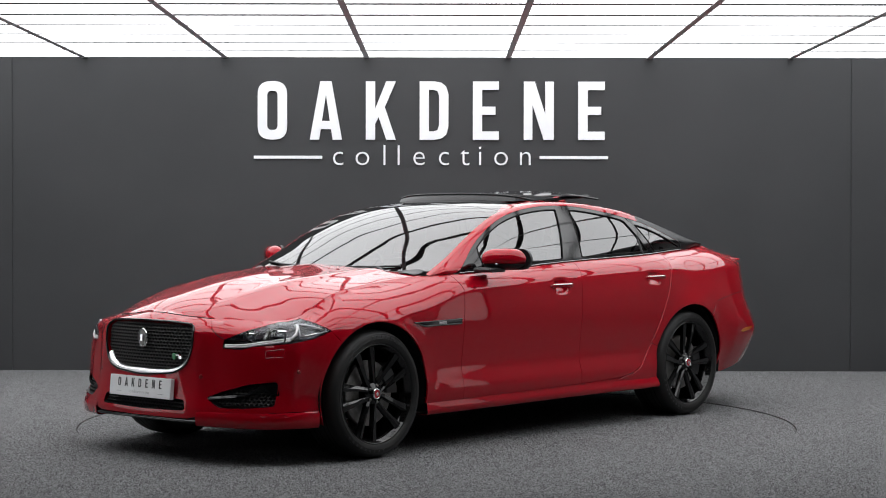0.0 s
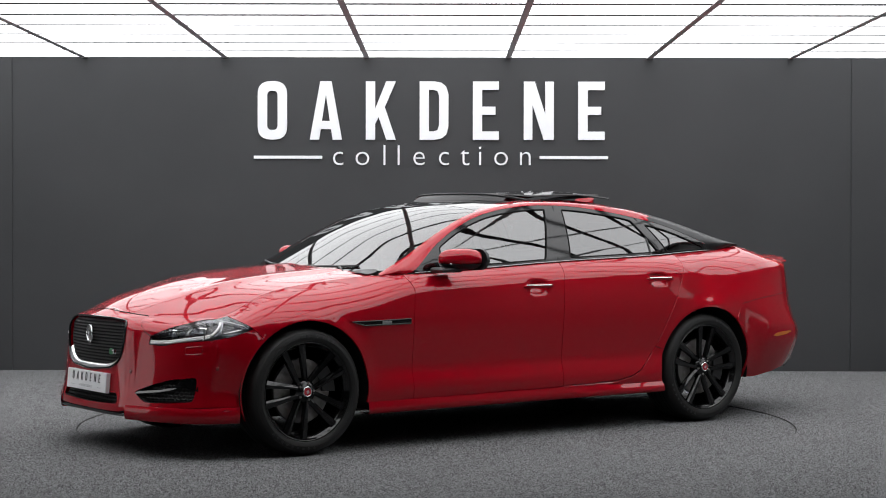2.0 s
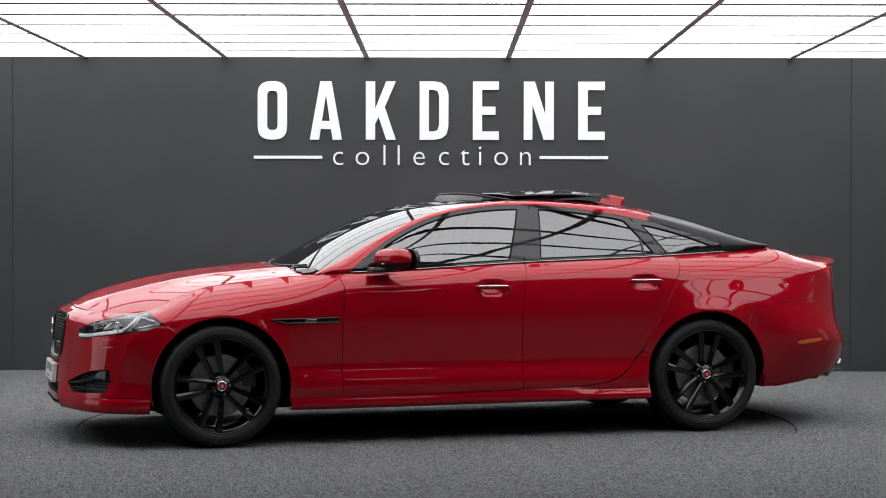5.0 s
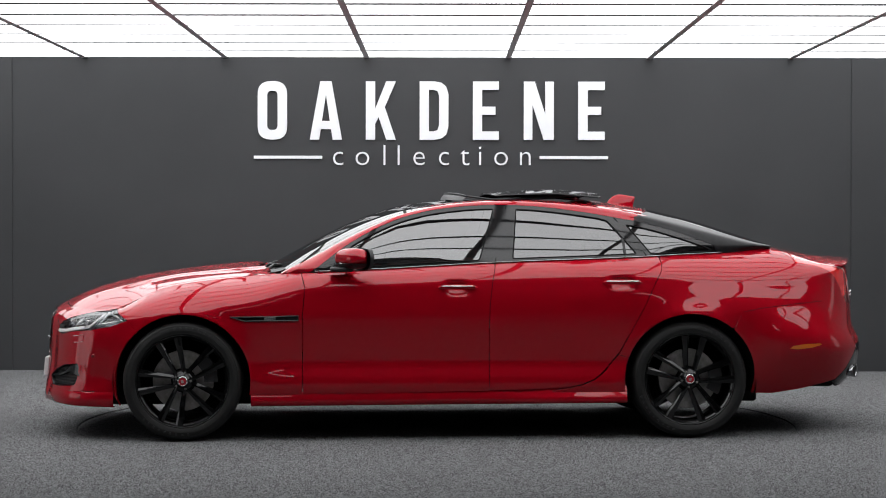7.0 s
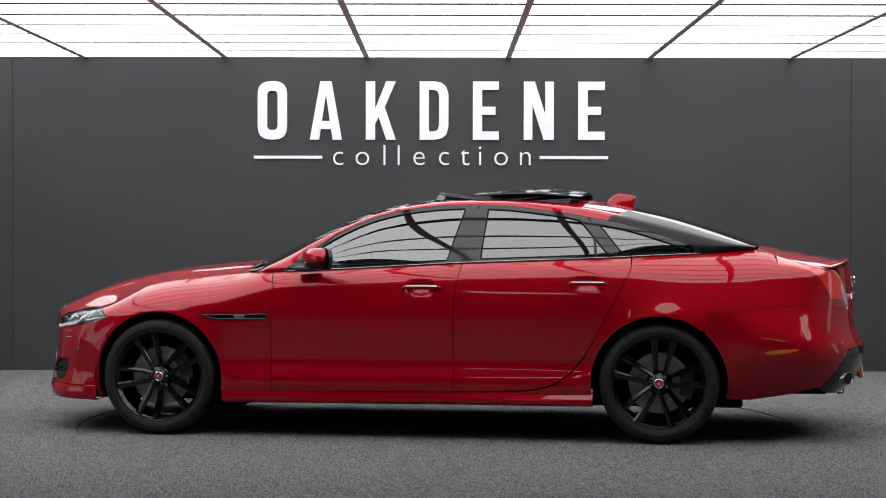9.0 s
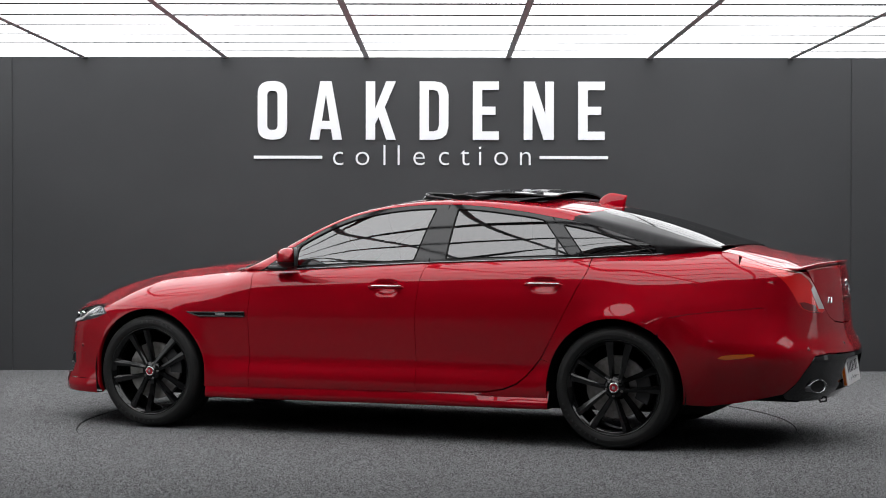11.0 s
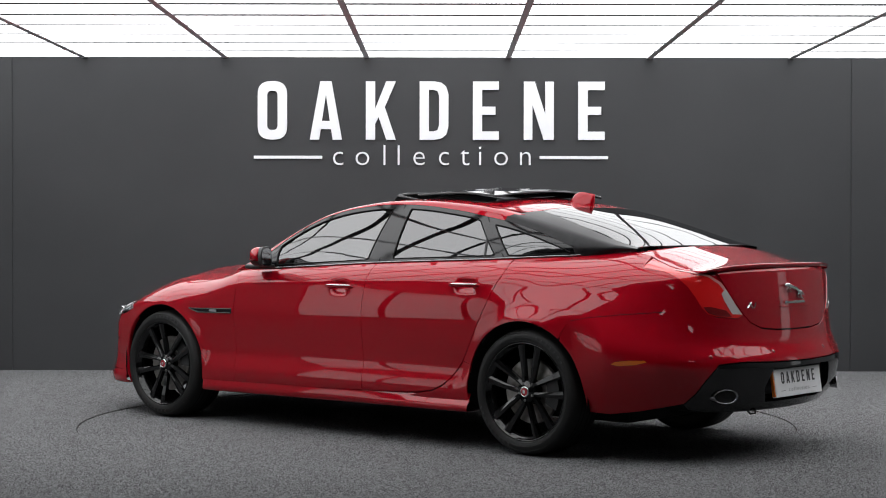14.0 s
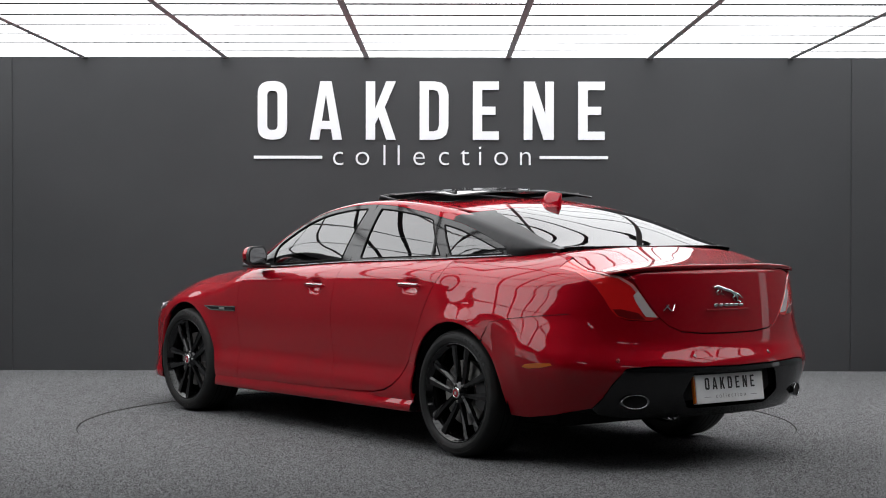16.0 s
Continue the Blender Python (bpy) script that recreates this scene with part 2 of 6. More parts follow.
M_RED = paint_material()
M_GLASS = glass_material("tinted_glass", (0.16, 0.17, 0.175), 2.5)
M_DARKGLASS = glass_material("privacy_glass", (0.06, 0.065, 0.07), 2.35)
M_LENS = glass_material("clear_lens", (0.88, 0.9, 0.92), 1.45)
M_TRAY = noisy(material("lamp_tray", (0.1, 0.1, 0.1), rough=0.3, metal=0.7), (0.10, 0.10, 0.105), (0.17, 0.17, 0.175), 18.0)
M_REDLENS = material("red_lens", (0.62, 0.012, 0.012), rough=0.06, coat=1.0)
M_SMOKE = material("dark_red_lens", (0.16, 0.004, 0.006), rough=0.08, coat=1.0)
M_CLEAR = material("clear_strip", (0.50, 0.42, 0.42), rough=0.15, coat=1.0)
M_PINK = material("pink_light_guide", (0.55, 0.20, 0.20), rough=0.2, coat=1.0)
M_AMBER = material("amber_reflector", (0.55, 0.12, 0.01), rough=0.15, coat=0.8)
M_GLOSS = material("gloss_black", (0.004, 0.004, 0.0045), rough=0.07, coat=0.0)
M_RIM = material("black_wheel_enamel", (0.003, 0.003, 0.0032), rough=0.07, spec=0.45)
M_SATIN = noisy(material("satin_black", (0.012, 0.012, 0.013), rough=0.42), (0.010, 0.010, 0.011), (0.016, 0.016, 0.017), 40.0, rough=(0.36, 0.5))
M_PILLAR = noisy(material("satin_pillar", (0.010, 0.010, 0.011), rough=0.32, spec=0.22), (0.008, 0.008, 0.009), (0.013, 0.013, 0.014), 30.0, rough=(0.28, 0.38))
M_MATT = noisy(material("matt_black", (0.008, 0.008, 0.008), rough=0.8, spec=0.2), (0.006, 0.006, 0.006), (0.011, 0.011, 0.011), 30.0)
M_TYRE = noisy(material("tyre_rubber", (0.014, 0.014, 0.014), rough=0.55, spec=0.4), (0.004, 0.004, 0.004), (0.008, 0.008, 0.0078), 25.0, bump=0.15, bump_scale=220.0, rough=(0.5, 0.7))
M_CHROME = material("chrome", (0.75, 0.75, 0.76), rough=0.07, metal=1.0)
M_SMOKED = material("smoked_chrome", (0.28, 0.28, 0.29), rough=0.1, metal=1.0)
M_SILVER = material("silver_trim", (0.86, 0.86, 0.87), rough=0.28, metal=1.0)
M_ALLOY = noisy(material("brushed_alloy", (0.5, 0.5, 0.51), rough=0.3, metal=1.0), (0.42, 0.42, 0.43), (0.55, 0.55, 0.56), 60.0)
M_DISC = noisy(material("brake_disc", (0.3, 0.29, 0.28), rough=0.4, metal=0.8), (0.2, 0.19, 0.18), (0.32, 0.31, 0.3), 40.0)
M_WHITE = noisy(material("plate_white", (0.75, 0.75, 0.75), rough=0.35), (0.66, 0.66, 0.665), (0.72, 0.72, 0.725), 12.0)
M_INK = material("plate_ink", (0.02, 0.02, 0.022), rough=0.4)
M_INKGREY = material("plate_grey_ink", (0.14, 0.14, 0.14), rough=0.4)
M_BADGE = material("badge_red", (0.35, 0.02, 0.03), rough=0.25, coat=0.6)
M_GREEN = material("badge_green", (0.05, 0.22, 0.10), rough=0.3)
M_LEATHER = noisy(material("black_leather", (0.02, 0.02, 0.02), rough=0.5), (0.016, 0.016, 0.016), (0.026, 0.025, 0.024), 20.0, bump=0.1, bump_scale=120.0)


# ---- curves and surfaces of the car: x to the tail, -y to the near side, z up ----
def hermite(xs, ys):
    """A smooth curve through the given points that does not overshoot."""
    xs, ys = np.array(xs, float), np.array(ys, float)
    h = np.diff(xs)
    d = np.diff(ys, axis=0) / (h if ys.ndim == 1 else h[:, None])
    m = np.zeros_like(ys)
    a, b = d[:-1], d[1:]
    w0, w1 = (h[1:], h[:-1]) if ys.ndim == 1 else (h[1:, None], h[:-1, None])
    avg = (a * w0 + b * w1) / (w0 + w1)
    lim = np.where(a * b > 0, np.sign(a) * np.minimum(np.abs(avg), 3 * np.minimum(np.abs(a), np.abs(b))), 0)
    m[1:-1], m[0], m[-1] = lim, d[0], d[-1]

    def f(q):
        q = np.asarray(q, float)
        i = np.clip(np.searchsorted(xs, q) - 1, 0, len(xs) - 2)
        u = (q - xs[i]) / h[i]
        lo, hi = u < 0, u > 1
        hh = h[i]
        if ys.ndim > 1:
            u, hh, lo, hi = u[..., None], hh[..., None], lo[..., None], hi[..., None]
        v = ((2 * u**3 - 3 * u**2 + 1) * ys[i] + (u**3 - 2 * u**2 + u) * hh * m[i] + (3 * u**2 - 2 * u**3) * ys[i + 1] + (u**3 - u**2) * hh * m[i + 1])
        v = np.where(lo, ys[i] + m[i] * hh * u, v)
        return np.where(hi, ys[i + 1] + m[i + 1] * hh * (u - 1), v)

    return f


def plan_curve():
    """Half of the car's outline from above, at its widest, by length along it."""
    p = np.array([(-2.452, 0), (-2.436, 0.25), (-2.394, 0.45), (-2.322, 0.635), (-2.222, 0.775), (-2.09, 0.862), (-1.94, 0.900), (-1.7, 0.924), (-1.3, 0.937), (-0.8, 0.942), (0, 0.945),
                  (0.8, 0.945), (1.3, 0.941), (1.7, 0.930), (2.05, 0.905), (2.28, 0.855), (2.45, 0.76), (2.57, 0.60), (2.64, 0.40), (2.675, 0.20), (2.685, 0)])
    c = np.concatenate([[0], np.cumsum(np.hypot(*np.diff(p, axis=0).T))])
    n = len(p)
    m = np.zeros_like(p)
    m[1:-1] = (p[2:] - p[:-2]) / (c[2:] - c[:-2])[:, None]
    m[0], m[-1] = (0, 1), (0, -1)
    s = np.linspace(0, c[-1], 1400)
    i = np.clip(np.searchsorted(c, s) - 1, 0, n - 2)
    h = (c[i + 1] - c[i])[:, None]
    u = ((s - c[i]) / (c[i + 1] - c[i]))[:, None]
    q = (2 * u**3 - 3 * u**2 + 1) * p[i] + (u**3 - 2 * u**2 + u) * h * m[i] + (3 * u**2 - 2 * u**3) * p[i + 1] + (u**3 - u**2) * h * m[i + 1]
    q[0, 1] = q[-1, 1] = 0
    s = np.concatenate([[0], np.cumsum(np.hypot(*np.diff(q, axis=0).T))])
    t = np.gradient(q, s, axis=0)
    for _ in range(12):
        t[1:-1] = (t[:-2] + 2 * t[1:-1] + t[2:]) / 4
    t[0], t[-1] = (0, 1), (0, -1)
    t /= np.hypot(*t.T)[:, None]
    return s, q, np.stack([-t[:, 1], t[:, 0]], 1)


S_S, S_Q, S_N = plan_curve()
S_END = S_S[-1]


def s_of(x, y=None):
    """The length along the outline at x on the flank, or nearest to x, y."""
    if y is None:
        ok = S_Q[:, 1] > 0.3
        return float(np.interp(x, S_Q[ok, 0], S_S[ok]))
    return float(S_S[np.argmin((S_Q[:, 0] - x)**2 + (S_Q[:, 1] - y)**2)])


Z_KNOTS = (0.18, 0.25, 0.30, 0.36, 0.44, 0.55, 0.65, 0.75, 0.85, 0.95, 1.12)
RIBS = []


def rib(x, y, top, inset, drop, *offsets):
    """A vertical profile at x, y of the outline: the height of its top edge, how far and how deep it rolls in there, and offsets at Z_KNOTS."""
    RIBS.append((s_of(x, y), top, inset, drop, offsets))


rib(-2.47, 0, 0.800, 0.065, 0.08, -0.03, -0.012, -0.02, -0.02, -0.015, -0.010, -0.018, -0.030, -0.05, -0.08, -0.16)
rib(-2.394, 0.45, 0.770, 0.10, 0.08, 0.005, 0.022, 0.018, 0.002, -0.010, -0.018, -0.022, -0.035, -0.05, -0.08, -0.16)
rib(-2.222, 0.775, 0.762, 0.13, 0.08, 0.010, 0.022, 0.016, 0.000, -0.006, -0.012, -0.030, -0.070, -0.09, -0.12, -0.16)
rib(-2.03, 0.89, 0.77, 0.16, 0.08, -0.02, -0.006, -0.010, -0.02, -0.012, -0.004, -0.006, -0.030, -0.05, -0.06, -0.10)
rib(-1.75, 0.92, 0.885, 0.20, 0.17, -0.03, -0.015, -0.01, -0.012, -0.010, 0.0, 0.0, -0.004, -0.02, -0.03, -0.05)
rib(-1.3, 0.937, 0.955, 0.23, 0.20, -0.03, -0.015, -0.01, -0.012, -0.012, -0.004, 0.0, -0.002, -0.012, -0.02, -0.04)
rib(-1.08, 0.94, 0.978, 0.20, 0.18, -0.05, -0.02, -0.008, -0.008, -0.024, -0.014, -0.004, 0.0, -0.008, -0.02, -0.04)
rib(-0.93, 0.942, 0.988, 0.105, 0.13, -0.06, -0.02, -0.006, -0.004, -0.025, -0.017, -0.006, 0.0, -0.008, -0.02, -0.04)
rib(-0.78, 0.942, 0.992, 0.075, 0.11, -0.06, -0.02, -0.006, -0.004, -0.025, -0.017, -0.006, 0.0, -0.008, -0.02, -0.04)
rib(0.3, 0.945, 1.047, 0.075, 0.12, -0.06, -0.02, -0.006, -0.004, -0.025, -0.017, -0.006, 0.0, -0.006, -0.022, -0.045)
rib(1.25, 0.942, 1.084, 0.10, 0.14, -0.05, -0.02, -0.008, -0.010, -0.024, -0.012, -0.002, 0.003, -0.002, -0.02, -0.05)
rib(1.48, 0.938, 1.096, 0.13, 0.17, -0.06, -0.03, -0.02, -0.015, -0.015, 0.0, 0.015, 0.019, -0.013, -0.047, -0.065)
rib(1.75, 0.927, 1.108, 0.16, 0.18, -0.10, -0.06, -0.045, -0.03, -0.015, 0.002, 0.014, 0.018, -0.009, -0.043, -0.065)
rib(2.05, 0.905, 1.135, 0.21, 0.20, -0.12, -0.08, -0.05, -0.03, -0.012, 0.002, 0.007, 0.007, -0.018, -0.052, -0.080)
rib(2.28, 0.855, 1.075, 0.12, 0.12, -0.12, -0.08, -0.05, -0.025, -0.006, 0.012, -0.006, -0.010, -0.030, -0.055, -0.075)
rib(2.45, 0.76, 1.035, 0.035, 0.04, -0.16, -0.10, -0.06, -0.025, 0.0, 0.014, -0.020, -0.030, -0.038, -0.05, -0.07)
rib(2.64, 0.40, 1.043, 0.014, 0.02, -0.2, -0.14, -0.08, -0.02, 0.004, 0.016, -0.034, -0.046, -0.053, -0.062, -0.08)
rib(2.685, 0, 1.048, 0.014, 0.02, -0.2, -0.14, -0.08, -0.02, 0.004, 0.016, -0.034, -0.046, -0.053, -0.062, -0.08)
RIB_S = [r[0] for r in RIBS]


def blurred(v, sigma, axis=0):
    """A Gaussian blur along one axis, mirrored at its ends."""
    n = int(3 * sigma) + 1
    w = np.exp(-0.5 * (np.arange(-n, n + 1) / sigma)**2)
    w /= w.sum()
    v = np.moveaxis(v, axis, 0)
    p = np.concatenate([v[n:0:-1], v, v[-2:-n - 2:-1]])
    return np.moveaxis(sum(w[i] * p[i:i + len(v)] for i in range(2 * n + 1)), 0, axis)


def cubic_at(table, u):
    """Catmull-Rom weights for a sampled curve: rows of table at the fractional index u."""
    i = np.clip(np.floor(u).astype(int), 1, len(table) - 3)
    f = u - i
    w = (-0.5 * f + f**2 - 0.5 * f**3, 1 - 2.5 * f**2 + 1.5 * f**3, 0.5 * f + 2 * f**2 - 1.5 * f**3, -0.5 * f**2 + 0.5 * f**3)
    return i, w


GRID_N = 341
GRID_S = np.linspace(0, S_END, GRID_N)
GRID_Z = np.arange(0.10, 1.301, 0.01)


def smooth_along(k, sigma):
    """One column of the ribs as a fair curve along the outline."""
    table = blurred(hermite(RIB_S, [r[k] for r in RIBS])(GRID_S), sigma)

    def f(s):
        u = np.asarray(s, float) / S_END * (GRID_N - 1)
        i, w = cubic_at(table, u)
        return sum(w[j] * table[i - 1 + j] for j in range(4))
    return f


def offset_table():
    """Offsets of the flank on a fine grid along the outline and up, faired both ways."""
    rows = hermite(RIB_S, [r[4] for r in RIBS])(GRID_S)
    zk = np.array(Z_KNOTS)
    h = np.diff(zk)
    d = np.diff(rows, axis=1) / h
    m = np.zeros_like(rows)
    m[:, 1:-1] = (d[:, :-1] * h[1:] + d[:, 1:] * h[:-1]) / (h[1:] + h[:-1])
    m[:, 0], m[:, -1] = d[:, 0], d[:, -1]
    i = np.clip(np.searchsorted(zk, GRID_Z) - 1, 0, len(zk) - 2)
    u = np.clip((GRID_Z - zk[i]) / h[i], -1, 2)
    t = (2 * u**3 - 3 * u**2 + 1) * rows[:, i] + (u**3 - 2 * u**2 + u) * h[i] * m[:, i] + (3 * u**2 - 2 * u**3) * rows[:, i + 1] + (u**3 - u**2) * h[i] * m[:, i + 1]
    return blurred(blurred(t, 4.5, 0), 2.0, 1)


F_TOP, F_INSET, F_DROP = smooth_along(1, 3.0), smooth_along(2, 5.0), smooth_along(3, 5.0)
OFF = offset_table()


def offset_at(s, z):
    a, wa = cubic_at(OFF, s / S_END * (GRID_N - 1))
    b, wb = cubic_at(GRID_Z, (z - GRID_Z[0]) / 0.01)
    return sum(wa[j] * wb[k] * OFF[a - 1 + j, b - 1 + k] for j in range(4) for k in range(4))


HUB_F, HUB_R, HUB_Z, ARCH = -1.566, 1.461, 0.348, 0.398


def flank(q):
    """Points (s, z) of the lower body in space; s runs from the middle of the nose round the near side to the tail, and mirrors past its ends."""
    q = np.asarray(q, float)
    s, z = q[:, 0], q[:, 1]
    side = np.where((s < 0) | (s > S_END), 1.0, -1.0)
    s = np.abs(s)
    s = np.where(s > S_END, 2 * S_END - s, s)
    base = np.stack([np.interp(s, S_S, S_Q[:, k]) for k in (0, 1)], 1)
    out = np.stack([np.interp(s, S_S, S_N[:, k]) for k in (0, 1)], 1)
    off = offset_at(s, z)
    drop, inset = F_DROP(s), F_INSET(s)
    k = np.clip(1 - (F_TOP(s) - z) / drop, 0, 1)
    off = off - inset * (1 - np.sqrt(1 - 0.75 * k**2.2)) / 0.5
    for hx in (HUB_F, HUB_R):
        rr = np.hypot(base[:, 0] - hx, z - HUB_Z)
        off = off + 0.010 * np.clip((0.50 - rr) / 0.09, 0, 1)**2 * (z > 0.3) * np.clip((z - 0.3) / 0.1, 0, 1)
    for hx, hz in ((0.055, 0.900), (1.045, 0.930)):
        off = off - 0.022 * np.exp(-(((base[:, 0] - hx) / 0.062)**4) - ((z - hz) / 0.034)**4)
    off = off + 0.013 / (1 + np.exp(np.clip((s - 0.455) / 0.022, -40, 40))) * np.clip((0.80 - z) / 0.05, 0, 1)
    off = off + 0.009 * np.exp(-((s - 0.955 - 0.22 * (z - 0.45)) / 0.028)**2) * np.clip((z - 0.30) / 0.06, 0, 1) * np.clip((0.66 - z) / 0.06, 0, 1)
    # shoulder of the rear bumper
    x = base[:, 0]
    along = np.clip((x - 1.80) / 0.22, 0, 1) * np.clip((2.56 - x) / 0.25, 0, 1)
    a, b = np.clip((0.80 - z) / 0.215, 0, 1), np.clip((z - 0.28) / 0.28, 0, 1)
    off = off + 0.048 * along * (a * a * (3 - 2 * a)) * (b * b * (3 - 2 * b))
    p = base + out * off[:, None]
    return np.stack([p[:, 0], p[:, 1] * side, z], 1)


def normals_of(f, q, e=5e-3):
    q = np.asarray(q, float)
    a = f(q + (e, 0)) - f(q - (e, 0))
    b = f(q + (0, e)) - f(q - (0, e))
    n = np.cross(a, b)
    return n / np.maximum(np.linalg.norm(n, axis=1), 1e-12)[:, None]


# the top edge of the lower body, as functions of x
_s = np.linspace(s_of(-2.47, 0), s_of(2.45, 0.76), 900)
_e = flank(np.stack([_s, F_TOP(_s)], 1))
_o = np.maximum.accumulate(_e[:, 0])
EDGE_X = _o + np.linspace(0, 1e-6, len(_o))


def edge_y(x):
    return np.interp(x, EDGE_X, -_e[:, 1])


def edge_z(x):
    return np.interp(x, EDGE_X, _e[:, 2])


RAIL_X = (-1.2, -0.95, -0.80, -0.64, -0.47, -0.30, -0.13, 0.05, 0.22, 0.40, 0.74, 1.09, 1.25, 1.60, 1.90, 2.06, 2.3)
RAIL_Z = hermite(RAIL_X, (0.87, 1.000, 1.070, 1.160, 1.248, 1.322, 1.370, 1.400, 1.416, 1.419, 1.402, 1.358, 1.322, 1.235, 1.165, 1.140, 1.10))
RAIL_Y = hermite(RAIL_X, (0.83, 0.795, 0.780, 0.757, 0.730, 0.706, 0.688, 0.675, 0.668, 0.665, 0.668, 0.674, 0.676, 0.678, 0.668, 0.660, 0.64))
CROWN = hermite((-1.2, -1.1, -0.926, -0.817, -0.636, -0.454, -0.272, -0.089, 0.094, 0.277, 0.645, 1.015, 1.30, 1.573, 1.76, 1.948, 2.10, 2.3),
                (0.945, 1.005, 1.105, 1.165, 1.258, 1.335, 1.393, 1.425, 1.444, 1.453, 1.455, 1.432, 1.384, 1.318, 1.262, 1.200, 1.150, 1.09))


def top(q):
    """Windscreen, roof and rear window: height over (x, y)."""
    q = np.asarray(q, float)
    x, y = q[:, 0], q[:, 1]
    c, r = CROWN(x), RAIL_Z(x)
    power = 2.3 + 1.3 * np.clip((x - 1.0) / 0.5, 0, 1)
    return np.stack([x, y, c - (c - r) * (np.abs(y) / RAIL_Y(x))**power], 1)


def cabin(side):
    """The leaning side of the cabin: y over (x, z); side -1 is the near one."""
    def f(q):
        q = np.asarray(q, float)
        x, z = q[:, 0], q[:, 1]
        zb, yb = edge_z(x), edge_y(x)
        zr, yr = RAIL_Z(x), RAIL_Y(x)
        t = np.clip((z - zb) / np.maximum(zr - zb, 0.05), -0.2, 1.2)
        return np.stack([x, side * (yb + (yr - yb) * t + 0.018 * np.sin(np.pi * np.clip(t, 0, 1))), z], 1)
    return f


HOOD_C = hermite((-2.45, EDGE_X[0], -2.235, -2.076, -1.898, -1.718, -1.539, -1.359, -1.197, -1.05, -0.9), (_e[0, 2] - 0.06, _e[0, 2], 0.850, 0.902, 0.944, 0.976, 1.001, 1.020, 1.035, 1.040, 1.04))
_hx = np.linspace(-2.6, -0.8, 181)
HOOD_T = blurred(HOOD_C(_hx), 4.0)


def hood_crown(x):
    i, w = cubic_at(HOOD_T, (x + 2.6) / 0.01)
    return sum(w[j] * HOOD_T[i - 1 + j] for j in range(4))


def hood(q):
    q = np.asarray(q, float)
    x, y = q[:, 0], np.abs(q[:, 1])
    ye, ze, c = np.maximum(edge_y(x), 0.05), edge_z(x), hood_crown(x)
    k = np.clip(y / ye, 0, 1.1)
    ridge = 0.30 + 0.14 * np.clip((x + 2.3) / 1.2, 0, 1)
    fade = np.clip((x + 2.4) / 0.5, 0, 1)
    z = ze + (c - ze) * (1 - k**2.0) + 0.008 * fade * np.exp(-((y - ridge) / 0.06)**2) + 0.006 * fade * np.exp(-(y / 0.09)**2)
    return np.stack([x, q[:, 1], z], 1)


DECK_C = hermite((1.9, 2.1, 2.3, 2.45, 2.58, 2.7), (1.20, 1.150, 1.108, 1.082, 1.064, 1.05))


def deck(q):
    q = np.asarray(q, float)
    x, y = q[:, 0], np.abs(q[:, 1])
    ye = np.maximum(edge_y(np.minimum(x, 2.5)), 0.3)
    ze, c = edge_z(np.minimum(x, 2.5)), DECK_C(x)
    k = np.clip(y / ye, 0, 1.05)
    return np.stack([x, q[:, 1], c + (np.minimum(ze, c) - c) * k**2.4], 1)


# ---- panels cut from these surfaces ----
def inside(p, poly):
    x, y = p[:, 0], p[:, 1]
    r = np.zeros(len(p), bool)
    for (x0, y0), (x1, y1) in zip(poly, np.roll(poly, -1, axis=0)):
        c = (y0 > y) != (y1 > y)
        r ^= c & (x < (x1 - x0) * (y - y0) / (y1 - y0 if y1 != y0 else 1e-12) + x0)
    return r


def area(p):
    return 0.5 * np.sum(p[:, 0] * np.roll(p[:, 1], -1) - np.roll(p[:, 0], -1) * p[:, 1])


def dense(poly, step):
    poly = np.asarray(poly, float)
    if area(poly) < 0:
        poly = poly[::-1]
    out = []
    for a, b in zip(poly, np.roll(poly, -1, axis=0)):
        n = max(1, int(math.ceil(np.hypot(*(b - a)) / step)))
        out += [a + (b - a) * i / n for i in range(n)]
    return np.array(out)


def shrink(poly, d):
    p = np.asarray(poly, float)
    t = np.roll(p, -1, axis=0) - p
    t /= np.maximum(np.hypot(*t.T), 1e-9)[:, None]
    n = np.stack([-t[:, 1], t[:, 0]], 1)
    b = n + np.roll(n, 1, axis=0)
    b /= np.maximum(np.hypot(*b.T), 0.5)[:, None]
    return p + b * d


def rounded(poly, r, n=5):
    """A polygon with its corners rounded."""
    p = np.asarray(poly, float)
    out = []
    for i in range(len(p)):
        a, b, c = p[i - 1], p[i], p[(i + 1) % len(p)]
        la, lc = np.hypot(*(a - b)), np.hypot(*(c - b))
        k = min(r, la * 0.45, lc * 0.45)
        u, v = b + (a - b) / la * k, b + (c - b) / lc * k
        for j in range(n + 1):
            w = j / n
            out.append((1 - w)**2 * u + 2 * w * (1 - w) * b + w**2 * v)
    return np.array(out)


from mathutils.geometry import delaunay_2d_cdt


